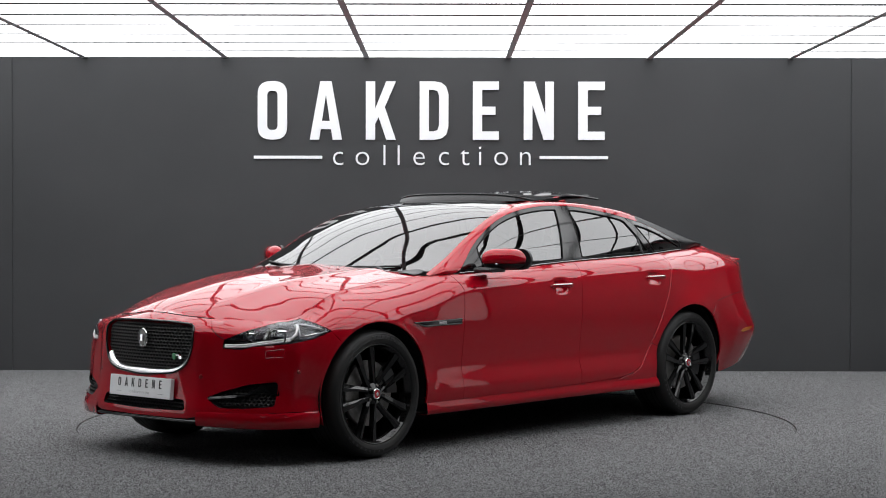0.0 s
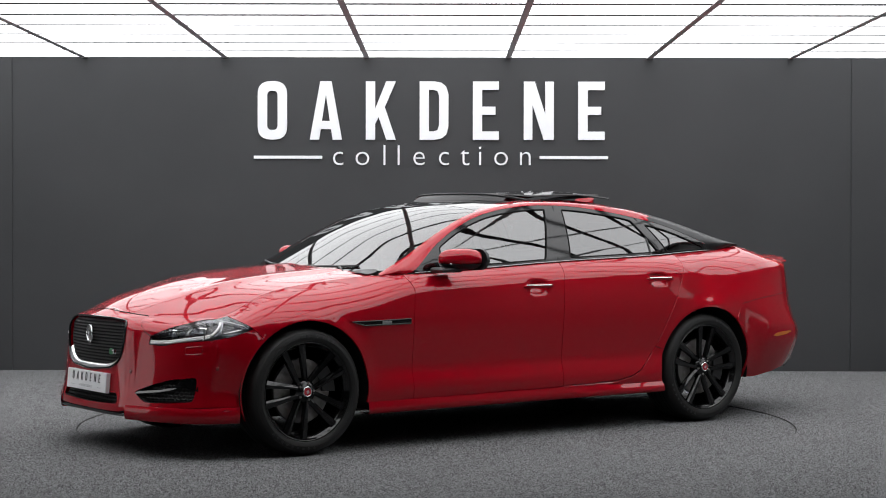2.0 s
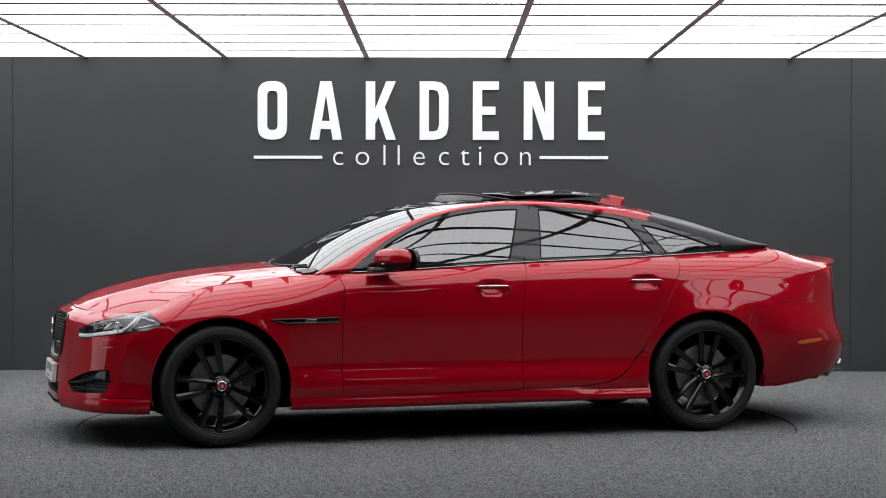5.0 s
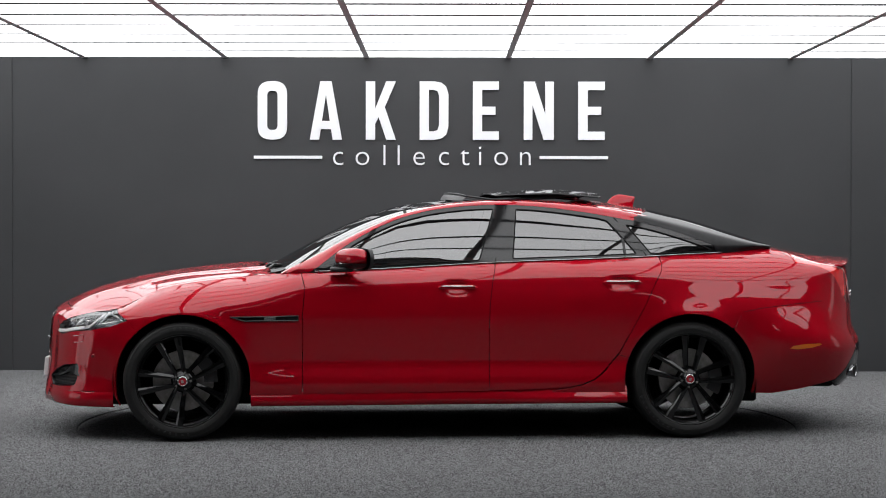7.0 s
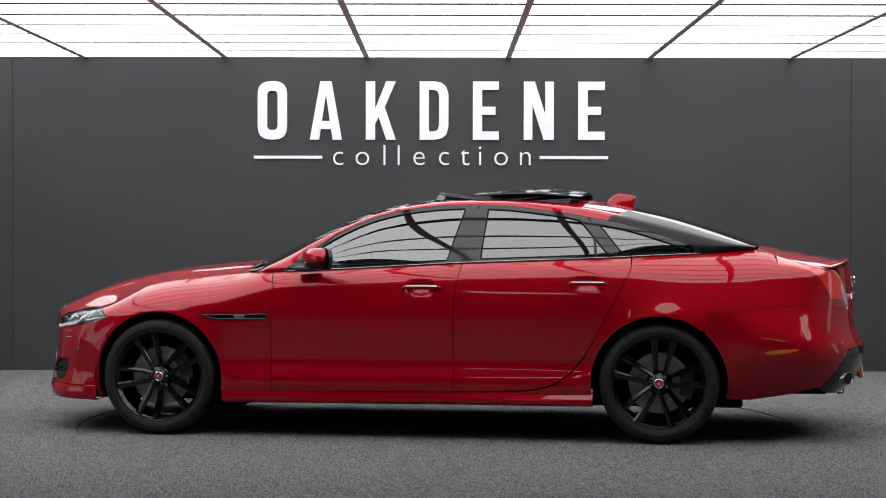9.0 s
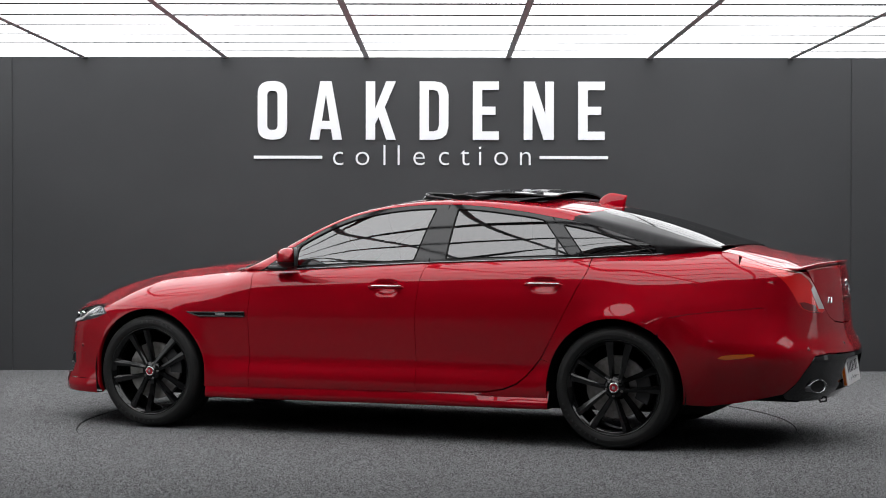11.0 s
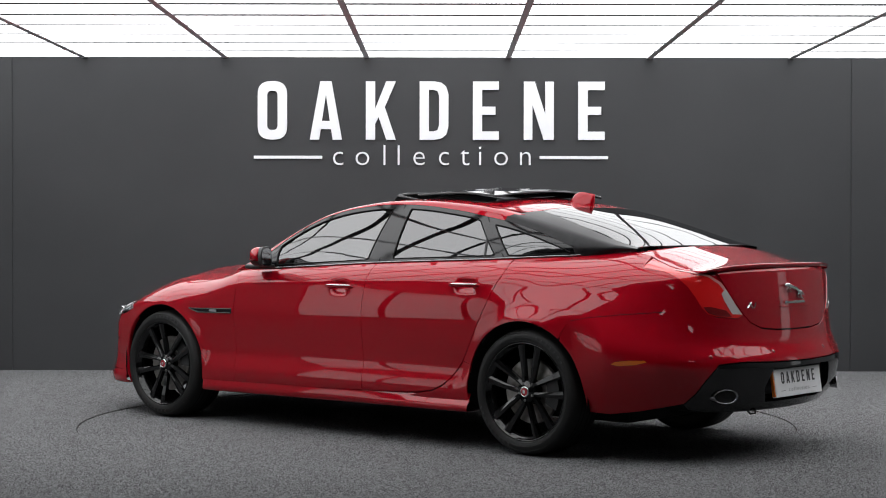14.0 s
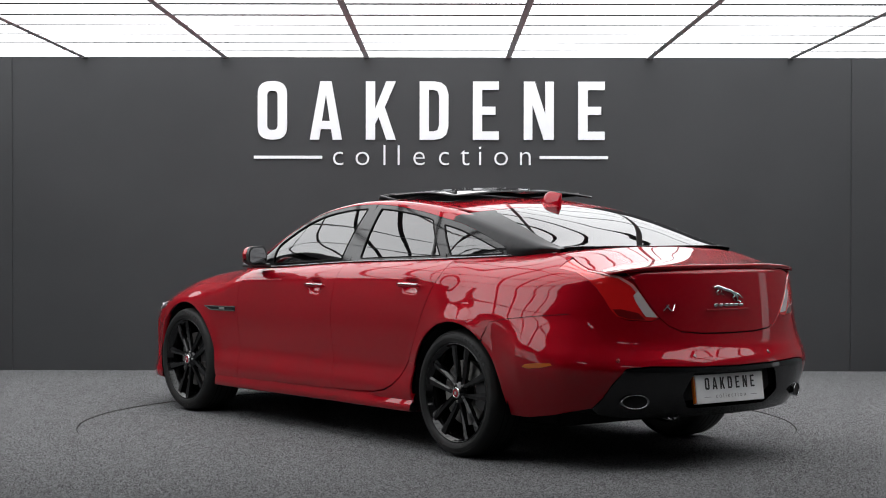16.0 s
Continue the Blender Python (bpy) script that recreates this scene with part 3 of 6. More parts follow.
def mesh_panel(poly, f, step=0.03, holes=(), depth=0.012, gap=0.0009, lift=0.0):
    """Vertices, faces and normals of the piece of surface f inside poly, with its edges turned in by depth."""
    loops = [shrink(dense(poly, step), gap)]
    for h in holes:
        loops.append(shrink(dense(h, step), -gap))
    lo, hi = loops[0].min(0), loops[0].max(0)
    nx, ny = [max(2, int(round((hi[k] - lo[k]) / step))) for k in (0, 1)]
    g = np.stack(np.meshgrid(np.linspace(lo[0], hi[0], nx + 1), np.linspace(lo[1], hi[1], ny + 1)), -1).reshape(-1, 2)
    ok = inside(g, loops[0])
    for h in loops[1:]:
        ok &= ~inside(g, h)
    g = g[ok]
    rim = np.concatenate(loops)
    keep = np.ones(len(g), bool)
    for i in range(0, len(g), 400):
        d = g[i:i + 400, None, :] - rim[None]
        keep[i:i + 400] = (d**2).sum(-1).min(1) > (0.45 * step)**2
    g = g[keep]
    pts = np.concatenate([rim, g])
    edges, k = [], 0
    for h in loops:
        edges += [(k + i, k + (i + 1) % len(h)) for i in range(len(h))]
        k += len(h)
    v2, _, tris = delaunay_2d_cdt([Vector(p) for p in pts], edges, [], 0, 1e-8)[:3]
    v2 = np.array([tuple(v) for v in v2])
    tris = np.array([t for t in tris if len(t) == 3])
    mid = v2[tris].mean(1)
    ok = inside(mid, loops[0])
    for h in loops[1:]:
        ok &= ~inside(mid, h)
    tris = tris[ok]
    n = normals_of(f, v2)
    p = f(v2) + n * lift
    cr = np.cross(p[tris[:, 1]] - p[tris[:, 0]], p[tris[:, 2]] - p[tris[:, 0]])
    flip = (cr * n[tris].mean(1)).sum(1) < 0
    tris[flip] = tris[flip][:, ::-1]
    verts, norms, faces = list(p), list(n), [tuple(int(i) for i in t) for t in tris]
    if depth:
        for li, h in enumerate(loops):
            hn = normals_of(f, h)
            hp = f(h) + hn * lift
            tan = np.roll(hp, -1, axis=0) - np.roll(hp, 1, axis=0)
            o = np.cross(tan, hn)
            o /= np.maximum(np.linalg.norm(o, axis=1), 1e-9)[:, None]
            b = len(verts)
            m = len(h)
            verts += list(hp) + list(hp - hn * depth)
            norms += list(o * 0.7 + hn * 0.7) + list(o)
            for i in range(m):
                j = (i + 1) % m
                faces.append((b + i, b + m + i, b + m + j, b + j))
    return verts, faces, norms


def surface(name, verts, faces, norms, mat, parent, label=""):
    me = bpy.data.meshes.new(name)
    me.from_pydata([tuple(v) for v in verts], [], faces)
    me.materials.append(mat)
    for p in me.polygons:
        p.use_smooth = True
    nn = [tuple(v / max(np.linalg.norm(v), 1e-9)) for v in np.asarray(norms)]
    me.normals_split_custom_set_from_vertices(nn)
    ob = new(name, me)
    ob.parent = parent
    if label:
        ob["label"] = label
    return ob


def panel(name, poly, f, mat, parent, label="", **kw):
    return surface(name, *mesh_panel(poly, f, **kw), mat, parent, label)


def mirror_s(poly, about=0.0):
    p = np.array(poly, float)
    p[:, 0] = 2 * about - p[:, 0]
    return p


def both_flanks(name, poly, mat, parent, label="", holes=(), **kw):
    a = panel(name, poly, flank, mat, parent, label, holes=holes, **kw)
    b = panel(name, mirror_s(poly), flank, mat, parent, label, holes=[mirror_s(h) for h in holes], **kw)
    return a, b


def arc(cx, cz, r, a0, a1, n=24):
    return [(cx + r * math.cos(math.radians(a0 + (a1 - a0) * i / n)), cz + r * math.sin(math.radians(a0 + (a1 - a0) * i / n))) for i in range(n + 1)]


def to_s(pts):
    return [(s_of(x), z) for x, z in pts]


def top_edge(x0, x1, n=20):
    """The upper edge of the flank between two x of the outline."""
    ss = np.linspace(s_of(x0), s_of(x1), n)
    return [(float(s), float(F_TOP(s))) for s in ss]


def strip(name, fa, fb, n, m, mat, parent, label=""):
    """A grid of the points fa(t, w), smooth shaded."""
    bm = bmesh.new()
    g = [[bm.verts.new(fa(i / n, j / m)) for j in range(m + 1)] for i in range(n + 1)]
    for i in range(n):
        for j in range(m):
            bm.faces.new((g[i][j], g[i + 1][j], g[i + 1][j + 1], g[i][j + 1]))
    bmesh.ops.recalc_face_normals(bm, faces=bm.faces)
    return part(name, bm, mat, parent, label, smooth=True)


def tube(bm, pts, r, n=8, closed=False):
    """A round bar along points."""
    pts = [Vector(p) for p in pts]
    rings = []
    k = len(pts)
    for i, p in enumerate(pts):
        a = pts[(i - 1) % k] if closed or i else p
        b = pts[(i + 1) % k] if closed or i < k - 1 else p
        d = (b - a).normalized()
        u = d.cross(Vector((0, 0, 1)))
        if u.length < 1e-3:
            u = d.cross(Vector((0, 1, 0)))
        u.normalize()
        w = d.cross(u)
        rings.append([bm.verts.new(p + (u * math.cos(2 * math.pi * j / n) + w * math.sin(2 * math.pi * j / n)) * r) for j in range(n)])
    for i in range(k if closed else k - 1):
        A, B = rings[i], rings[(i + 1) % k]
        for j in range(n):
            bm.faces.new((A[j], A[(j + 1) % n], B[(j + 1) % n], B[j]))
    if not closed:
        bm.faces.new(rings[0][::-1])
        bm.faces.new(rings[-1])


def lathe(bm, prof, n=64, m=None, axis="y"):
    """Turns a profile of (radius, along) about the y axis."""
    rings = []
    for r, a in prof:
        rings.append([bm.verts.new((r * math.cos(2 * math.pi * i / n), a, r * math.sin(2 * math.pi * i / n))) for i in range(n)])
    for A, B in zip(rings, rings[1:]):
        for i in range(n):
            bm.faces.new((A[i], B[i], B[(i + 1) % n], A[(i + 1) % n]))
    vs = [v for r in rings for v in r]
    if m is not None:
        bmesh.ops.transform(bm, matrix=m, verts=vs)
    return rings


# ---- the car ----
CAR = empty("car", "metallic red four-door saloon with black wheels on the turntable", "car")
SF, SDF, SDM = s_of(-1.90), s_of(-0.863), s_of(0.248)
SILL_Z = 0.272

# outlines on the flank, as (s, z)
ARCH_F = to_s(arc(HUB_F, HUB_Z, ARCH, -11, 191, 40))
ARCH_R = to_s(arc(HUB_R, HUB_Z, ARCH, -14, 191, 40))
HL_TIP = (s_of(-1.893), 0.711)
ARCH_TOP_F = to_s(arc(HUB_F, HUB_Z, ARCH, -11, 132, 30))
ARCH_FRONT_F = to_s(arc(HUB_F, HUB_Z, ARCH, 132, 201, 14))
GRILLE = rounded([(-0.375, 0.742), (-0.19, 0.754), (0, 0.757), (0.19, 0.754), (0.375, 0.742), (0.372, 0.62), (0.335, 0.525), (0.25, 0.482), (0, 0.464), (-0.25, 0.482), (-0.335, 0.525), (-0.372, 0.62)], 0.05)
INTAKE = rounded([(-0.33, 0.345), (0.33, 0.345), (0.345, 0.290), (0, 0.280), (-0.345, 0.290)], 0.02)
FOG = rounded([(0.470, 0.362), (0.572, 0.398), (0.716, 0.436), (0.865, 0.450), (0.865, 0.405), (0.847, 0.322), (0.698, 0.312), (0.554, 0.310), (0.514, 0.330)], 0.02)
s1, s2 = s_of(-2.28, 0.70), s_of(-2.0, 0.893)
LAMP = [(0.553, 0.622), (0.560, 0.668), (0.63, 0.696), (0.70, 0.722), (0.82, 0.748)] + [(s, F_TOP(s) - 0.006) for s in np.linspace(0.90, s2, 8)] + [HL_TIP, (s_of(-1.99), 0.676), (s_of(-2.12), 0.652), (s1, 0.634), (0.66, 0.618)]


def headlamp_outline():
    return [(float(a), float(b)) for a, b in LAMP]


def front_end():
    """Nose panel with its openings, grille, intakes, lip and lamps."""
    seam = [HL_TIP] + ARCH_FRONT_F
    low = [(s_of(-1.98), 0.285), (s_of(-2.12), 0.290), (s_of(-2.222, 0.775), 0.288), (0.62, 0.280), (0.44, 0.262), (0.36, 0.246), (0, 0.242)]
    cut = 0.43   # the bonnet's shut line drops here to the lamp's inner corner
    right = [(float(s), float(F_TOP(s))) for s in np.linspace(0, cut, 18)] + [(cut + 0.045, 0.722), (0.515, 0.690), LAMP[1]]
    corner = [(float(s), float(F_TOP(s))) for s in np.linspace(cut, s2, 30)] + [HL_TIP]
    corner += LAMP[12:4:-1] + LAMP[4:0:-1] + [(0.515, 0.690), (cut + 0.045, 0.722)]
    for sgn in (1, -1):
        panel("bonnet_corner", [(sgn * s, z) for s, z in corner], flank, M_RED, CAR, "red leading corner of the bonnet above the lamp", step=0.022, depth=0.0, gap=0.0)
        # thin black bead painting the shade of the bonnet's front gap
        bm = bmesh.new()
        line = [(sgn * s, z + 0.0005) for s, z in right] if sgn > 0 else [(sgn * s, z + 0.0005) for s, z in right[::-1]]
        tube(bm, [Vector(p) for p in flank(line)], 0.0021, 6)
        part("shut_line_shade", bm, M_MATT, CAR, "black bead drawn as the shade in the gap before the bonnet")
    half = right + [LAMP[0]] + LAMP[:12:-1] + seam + low
    nose = half + [(-s, z) for s, z in half[::-1][1:-1]]
    panel("front_bumper", nose, flank, M_RED, CAR, "metallic red nose panel with grille and lamp openings", step=0.028,
          holes=[GRILLE, INTAKE, FOG, mirror_s(FOG)], depth=0.03, gap=0.0015)

    # lower lip, in two red wings with a black blade between
    def wing(side):
        def f(t, w):
            s = 0.42 + (s_of(-1.975) - 0.42) * t
            z = [0.283, 0.272, 0.24, 0.205, 0.198, 0.198][int(round(w * 5))]
            off = [0.0, 0.005, 0.008, 0.009, 0.004, -0.08][int(round(w * 5))]
            z = z + (0.012 * (1 - t) if w > 0.3 else 0)
            if z > 0.28:
                z = 0.287
            p = flank([(s, z)])[0]
            n = normals_of(flank, [(s, z)])[0]
            q = p + np.array((n[0], n[1], 0)) * off
            return Vector((q[0], q[1] * -side, z))
        strip("front_lip", f, None, 40, 5, M_RED, CAR, "red lower lip of the bumper")
    for side in (-1, 1):
        wing(side)

    def blade(t, w):
        y = -0.44 + 0.88 * t
        p = flank([(abs(y), 0.26)])[0]
        return Vector((p[0] + (0.012, -0.004, -0.002, 0.10)[int(round(w * 3))], y, (0.245, 0.232, 0.225, 0.220)[int(round(w * 3))]))
    strip("splitter", blade, None, 20, 3, M_GLOSS, CAR, "gloss black splitter blade")
    # grille: frame, honeycomb, bright lower band, badge
    holder = part("grille", grille_mesh(GRILLE, 0.035), M_SATIN, CAR, "black honeycomb grille")
    bm = bmesh.new()
    rim = flank(GRILLE) + normals_of(flank, GRILLE) * 0.002
    tube(bm, rim, 0.0058, 8, closed=True)
    part("frame", bm, M_GLOSS, holder, "gloss black surround")
    bm = bmesh.new()
    rows = []
    for i in range(33):
        y = -0.352 + 0.704 * i / 32
        a = abs(y) / 0.352
        zb = 0.470 + 0.012 * a**2 + 0.060 * a**6
        h = 0.016 + 0.014 * (1 - a**2) + 0.022 * a**4
        p = flank([(abs(y), 0.5)])[0]
        rows.append([bm.verts.new((p[0] + d, y * (1 - 0.06 * k), zb + h * k)) for d, k in ((0.004, 0), (0.000, 0.35), (0.012, 0.8), (0.03, 1.0))])
    for a, b in zip(rows, rows[1:]):
        for k in range(3):
            bm.faces.new((a[k], a[k + 1], b[k + 1], b[k]))
    part("bright_band", bm, M_SILVER, holder, "chrome band along the grille's lower edge", smooth=True)
    bm = bmesh.new()
    px = flank([(0.0, 0.66)])[0][0] + 0.004
    ell = [(px - 0.006, 0.034 * math.cos(a), 0.660 + 0.047 * math.sin(a)) for a in np.linspace(0, 2 * math.pi, 32, endpoint=False)]
    tube(bm, ell, 0.006, 8, closed=True)
    badge = part("badge", bm, M_CHROME, holder, "oval chrome badge")
    bm = bmesh.new()
    c = bm.verts.new((px - 0.012, 0, 0.66))
    vs = [bm.verts.new((px - 0.005, p[1] * 0.9, 0.66 + (p[2] - 0.66) * 0.9)) for p in ell]
    for i in range(32):
        bm.faces.new((c, vs[i], vs[(i + 1) % 32]))
    part("badge_face", bm, M_DISC, badge, "grey badge face", smooth=True)
    bm = bmesh.new()
    box(bm, px - 0.016, px - 0.008, -0.010, 0.012, 0.642, 0.682, 0.003)
    part("emblem", bm, M_CHROME, badge)
    bx = flank([(0.27, 0.57)])[0][0]
    bm = bmesh.new()
    box(bm, bx - 0.010, bx + 0.004, -0.262, -0.238, 0.555, 0.588, 0.004)
    part("green_badge", bm, M_GREEN, holder, "small green enamel badge")
    bm = bmesh.new()
    box(bm, bx - 0.012, bx + 0.004, -0.298, -0.288, 0.558, 0.586, 0.002)
    box(bm, bx - 0.012, bx + 0.004, -0.288, -0.268, 0.574, 0.585, 0.002)
    part("chrome_badge", bm, M_CHROME, holder)
    # dark box behind the openings
    part("intake", grille_mesh(INTAKE, 0.03), M_SATIN, CAR, "black lower mesh intake")
    for side in (-1, 1):
        vent = part("side_intake", grille_mesh(FOG, 0.035, side), M_SATIN, CAR, "black side intake with mesh")
        bm = bmesh.new()
        bar = [(0.475, 0.364), (0.554, 0.372), (0.644, 0.380), (0.716, 0.392), (0.757, 0.418), (0.788, 0.436), (0.833, 0.442), (0.874, 0.446)]
        top_ = [flank([q])[0] for q in bar]
        low_ = [flank([(s, z - (0.012 if s < 0.725 else 0.012 + 0.39 * (s - 0.725)))])[0] for s, z in bar]
        A = [bm.verts.new((p[0] + 0.004, -p[1] * side, p[2])) for p in top_]
        B = [bm.verts.new((p[0] - 0.001, -p[1] * side, p[2])) for p in low_]
        C = [bm.verts.new((p[0] + 0.04, -p[1] * side * 0.98, p[2] + 0.002)) for p in low_]
        for i in range(len(bar) - 1):
            bm.faces.new((A[i], A[i + 1], B[i + 1], B[i]))
            bm.faces.new((B[i], B[i + 1], C[i + 1], C[i]))
        bmesh.ops.recalc_face_normals(bm, faces=bm.faces)
        part("blade", bm, M_GLOSS, vent, "gloss black blade across the intake")
    for side in (-1, 1):
        headlamp(side)
    number_plate(-2.470, 0.0, 0.396, 0.52, 0.111, -1, 5)


def hexes(poly, pitch):
    """Centres of a honeycomb over a polygon."""
    lo, hi = poly.min(0), poly.max(0)
    out, j, y = [], 0, lo[1]
    while y < hi[1]:
        x = lo[0] + (pitch / 2 if j % 2 else 0)
        while x < hi[0]:
            out.append((x, y))
            x += pitch
        y += pitch * 0.70
        j += 1
    p = np.array(out)
    return p[inside(p, shrink(poly, 0.004))]


def grille_mesh(poly, back, side=-1):
    """Honeycomb bars with depth, set back from the skin, and a closed dark tray behind."""
    bm = bmesh.new()
    poly = np.asarray(poly, float)
    if area(poly) < 0:
        poly = poly[::-1]
    pitch = 0.025

    def at(q, d):
        p = flank([q])[0]
        return Vector((p[0] + d, -p[1] * side, p[2]))
    for cx, cy in hexes(poly, pitch):
        for r, k in ((0.0172, 0), ):
            ring = []
            for i in range(6):
                a = math.pi / 6 + math.pi / 3 * i
                ox, oy = math.cos(a) * pitch * 0.577, math.sin(a) * pitch * 0.43
                ix, iy = ox * 0.80, oy * 0.76
                ring.append((bm.verts.new(at((cx + ox, cy + oy), back * 0.55)), bm.verts.new(at((cx + ix, cy + iy), back * 0.5)), bm.verts.new(at((cx + ix * 0.96, cy + iy * 0.96), back * 1.1))))
            for i in range(6):
                A, B = ring[i], ring[(i + 1) % 6]
                bm.faces.new((A[0], A[1], B[1], B[0]))
                bm.faces.new((A[1], A[2], B[2], B[1]))
    lo = dense(poly, 0.04)
    f0 = [bm.verts.new(at(q, 0.003)) for q in lo]
    f1 = [bm.verts.new(at(q, back * 1.6)) for q in lo]
    for i in range(len(lo)):
        j = (i + 1) % len(lo)
        bm.faces.new((f0[i], f1[i], f1[j], f0[j]))
    bm.faces.new(f1)
    return bm


def headlamp(side):
    """Lamp unit: clear cover, dark tray, two projectors, a bright light guide."""
    lamp = np.array(headlamp_outline())
    poly = lamp if side < 0 else mirror_s(lamp)
    unit = panel("headlamp", poly, flank, M_TRAY, CAR, "black-backed headlamp with clear cover", step=0.03, depth=0.0, lift=-0.045)
    panel("lens", poly, flank, M_LENS, unit, "clear lamp cover", step=0.03, depth=0.045, lift=-0.001)

    def at(s, z, d):
        q = flank([(s, z)])[0]
        n = normals_of(flank, [(s, z)])[0]
        p = q + n * d
        return Vector((p[0], p[1] if side < 0 else -p[1], p[2])), Vector((n[0], n[1] if side < 0 else -n[1], n[2]))

    def ledge(name, pts, rise, sink, mat, label=""):
        """A bright step along the unit, its face tipped upwards."""
        bm = bmesh.new()
        rows = []
        for s, z in pts:
            rows.append([bm.verts.new(at(s, z, -0.006)[0]), bm.verts.new(at(s, z + 0.3 * rise, -0.006 - 0.2 * sink)[0]), bm.verts.new(at(s, z + rise, -0.006 - sink)[0])])
        for A, B in zip(rows, rows[1:]):
            for k in range(2):
                bm.faces.new((A[k], B[k], B[k + 1], A[k + 1]))
        return part(name, bm, mat, unit, label, smooth=True)
    low = [(0.566, 0.632), (0.616, 0.631), (0.690, 0.635), (0.764, 0.645), (0.838, 0.653), (0.903, 0.661), (0.940, 0.668)]
    bm = bmesh.new()
    for up in (0.0, 0.009):
        tube(bm, [at(s, z + up, -0.003)[0] for s, z in low], 0.0062, 8)
    part("light_guide", bm, M_WHITE, unit, "white J-shaped light guide", smooth=True)
    ledge("reflector", [(s, z + 0.020) for s, z in low[1:-1]], 0.020, 0.012, M_CHROME)
    ledge("upper_trim", [(0.597, 0.676), (0.653, 0.694), (0.708, 0.713), (0.801, 0.736), (0.875, 0.744)], 0.008, 0.010, M_SILVER, "silver upper trim strip")
    bm = bmesh.new()
    tube(bm, [at(s, z, -0.009)[0] for s, z in ((0.922, 0.668), (0.954, 0.682), (0.977, 0.704), (0.996, 0.728), (1.010, 0.748))], 0.0095, 8)
    part("light_guide_end", bm, M_WHITE, unit, "upturned end of the light guide", smooth=True)
    bm = bmesh.new()
    tube(bm, [at(s, z, -0.008)[0] for s, z in ((1.000, 0.682), (1.042, 0.690), (1.107, 0.703), (1.158, 0.711), (1.125, 0.730), (1.070, 0.748), (1.028, 0.752))], 0.006, 8, closed=True)
    part("side_light", bm, M_SILVER, unit, "silver frame round the outer corner", smooth=True)
    bm = bmesh.new()
    tube(bm, [at(s, z, -0.016)[0] for s, z in ((0.778, 0.664), (0.796, 0.695), (0.810, 0.728))], 0.007, 8)
    part("divider", bm, M_SILVER, unit, smooth=True)
    for s, z, r in ((0.704, 0.686, 0.026), (0.884, 0.702, 0.032)):
        p, n = at(s, z, -0.034)
        ahead = (n * 0.6 + Vector((-1, 0, 0.0))).normalized()
        q = Matrix.Translation(p) @ ahead.to_track_quat("-Y", "Z").to_matrix().to_4x4()
        bm = bmesh.new()
        # square bezel, flared towards the front
        sect = []
        for k, d in ((1.35, -0.020), (1.15, -0.022), (0.95, 0.004), (0.80, 0.012)):
            ring_ = rounded([(-r * k * 1.15, -r * k * 0.8), (r * k * 1.15, -r * k * 0.8), (r * k * 1.15, r * k * 0.8), (-r * k * 1.15, r * k * 0.8)], r * 0.3, 4)
            sect.append([bm.verts.new(q @ Vector((float(u), d, float(v)))) for u, v in ring_])
        for A, B in zip(sect, sect[1:]):
            for i in range(len(A)):
                bm.faces.new((A[i], A[(i + 1) % len(A)], B[(i + 1) % len(A)], B[i]))
        bmesh.ops.recalc_face_normals(bm, faces=bm.faces)
        proj = part("projector", bm, M_CHROME, unit, "square chrome projector bezel")
        bm = bmesh.new()
        lathe(bm, [(r * 0.80, 0.004), (r * 0.7, -0.010), (r * 0.45, -0.020), (r * 0.05, -0.024)], 28, q)
        part("lens", bm, material("projector_lens", (0.35, 0.37, 0.4), rough=0.05, coat=1.0), proj, smooth=True)


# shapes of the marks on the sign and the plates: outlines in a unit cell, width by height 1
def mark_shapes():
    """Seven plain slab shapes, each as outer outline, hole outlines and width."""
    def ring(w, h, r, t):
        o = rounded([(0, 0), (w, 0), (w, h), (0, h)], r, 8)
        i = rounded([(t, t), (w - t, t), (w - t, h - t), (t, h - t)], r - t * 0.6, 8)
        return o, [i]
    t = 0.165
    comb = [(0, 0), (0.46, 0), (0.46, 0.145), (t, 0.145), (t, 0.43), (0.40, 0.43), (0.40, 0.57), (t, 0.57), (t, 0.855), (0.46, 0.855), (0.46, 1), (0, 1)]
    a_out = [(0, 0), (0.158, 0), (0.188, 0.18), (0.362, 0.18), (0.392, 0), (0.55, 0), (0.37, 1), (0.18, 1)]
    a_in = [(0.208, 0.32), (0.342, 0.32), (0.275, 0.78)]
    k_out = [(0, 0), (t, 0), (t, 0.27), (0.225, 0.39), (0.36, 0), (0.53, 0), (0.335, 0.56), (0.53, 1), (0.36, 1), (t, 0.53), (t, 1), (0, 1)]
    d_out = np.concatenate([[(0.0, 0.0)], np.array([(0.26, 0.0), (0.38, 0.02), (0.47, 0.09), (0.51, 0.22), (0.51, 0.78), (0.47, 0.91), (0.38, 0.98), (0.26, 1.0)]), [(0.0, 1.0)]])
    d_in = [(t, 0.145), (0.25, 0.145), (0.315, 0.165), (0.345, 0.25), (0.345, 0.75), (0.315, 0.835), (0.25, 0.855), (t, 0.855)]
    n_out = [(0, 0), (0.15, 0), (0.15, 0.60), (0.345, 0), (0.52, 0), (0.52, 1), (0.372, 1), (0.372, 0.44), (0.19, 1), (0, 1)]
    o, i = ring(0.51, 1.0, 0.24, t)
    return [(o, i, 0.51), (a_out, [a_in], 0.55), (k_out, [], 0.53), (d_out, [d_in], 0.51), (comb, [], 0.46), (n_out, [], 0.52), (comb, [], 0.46)]


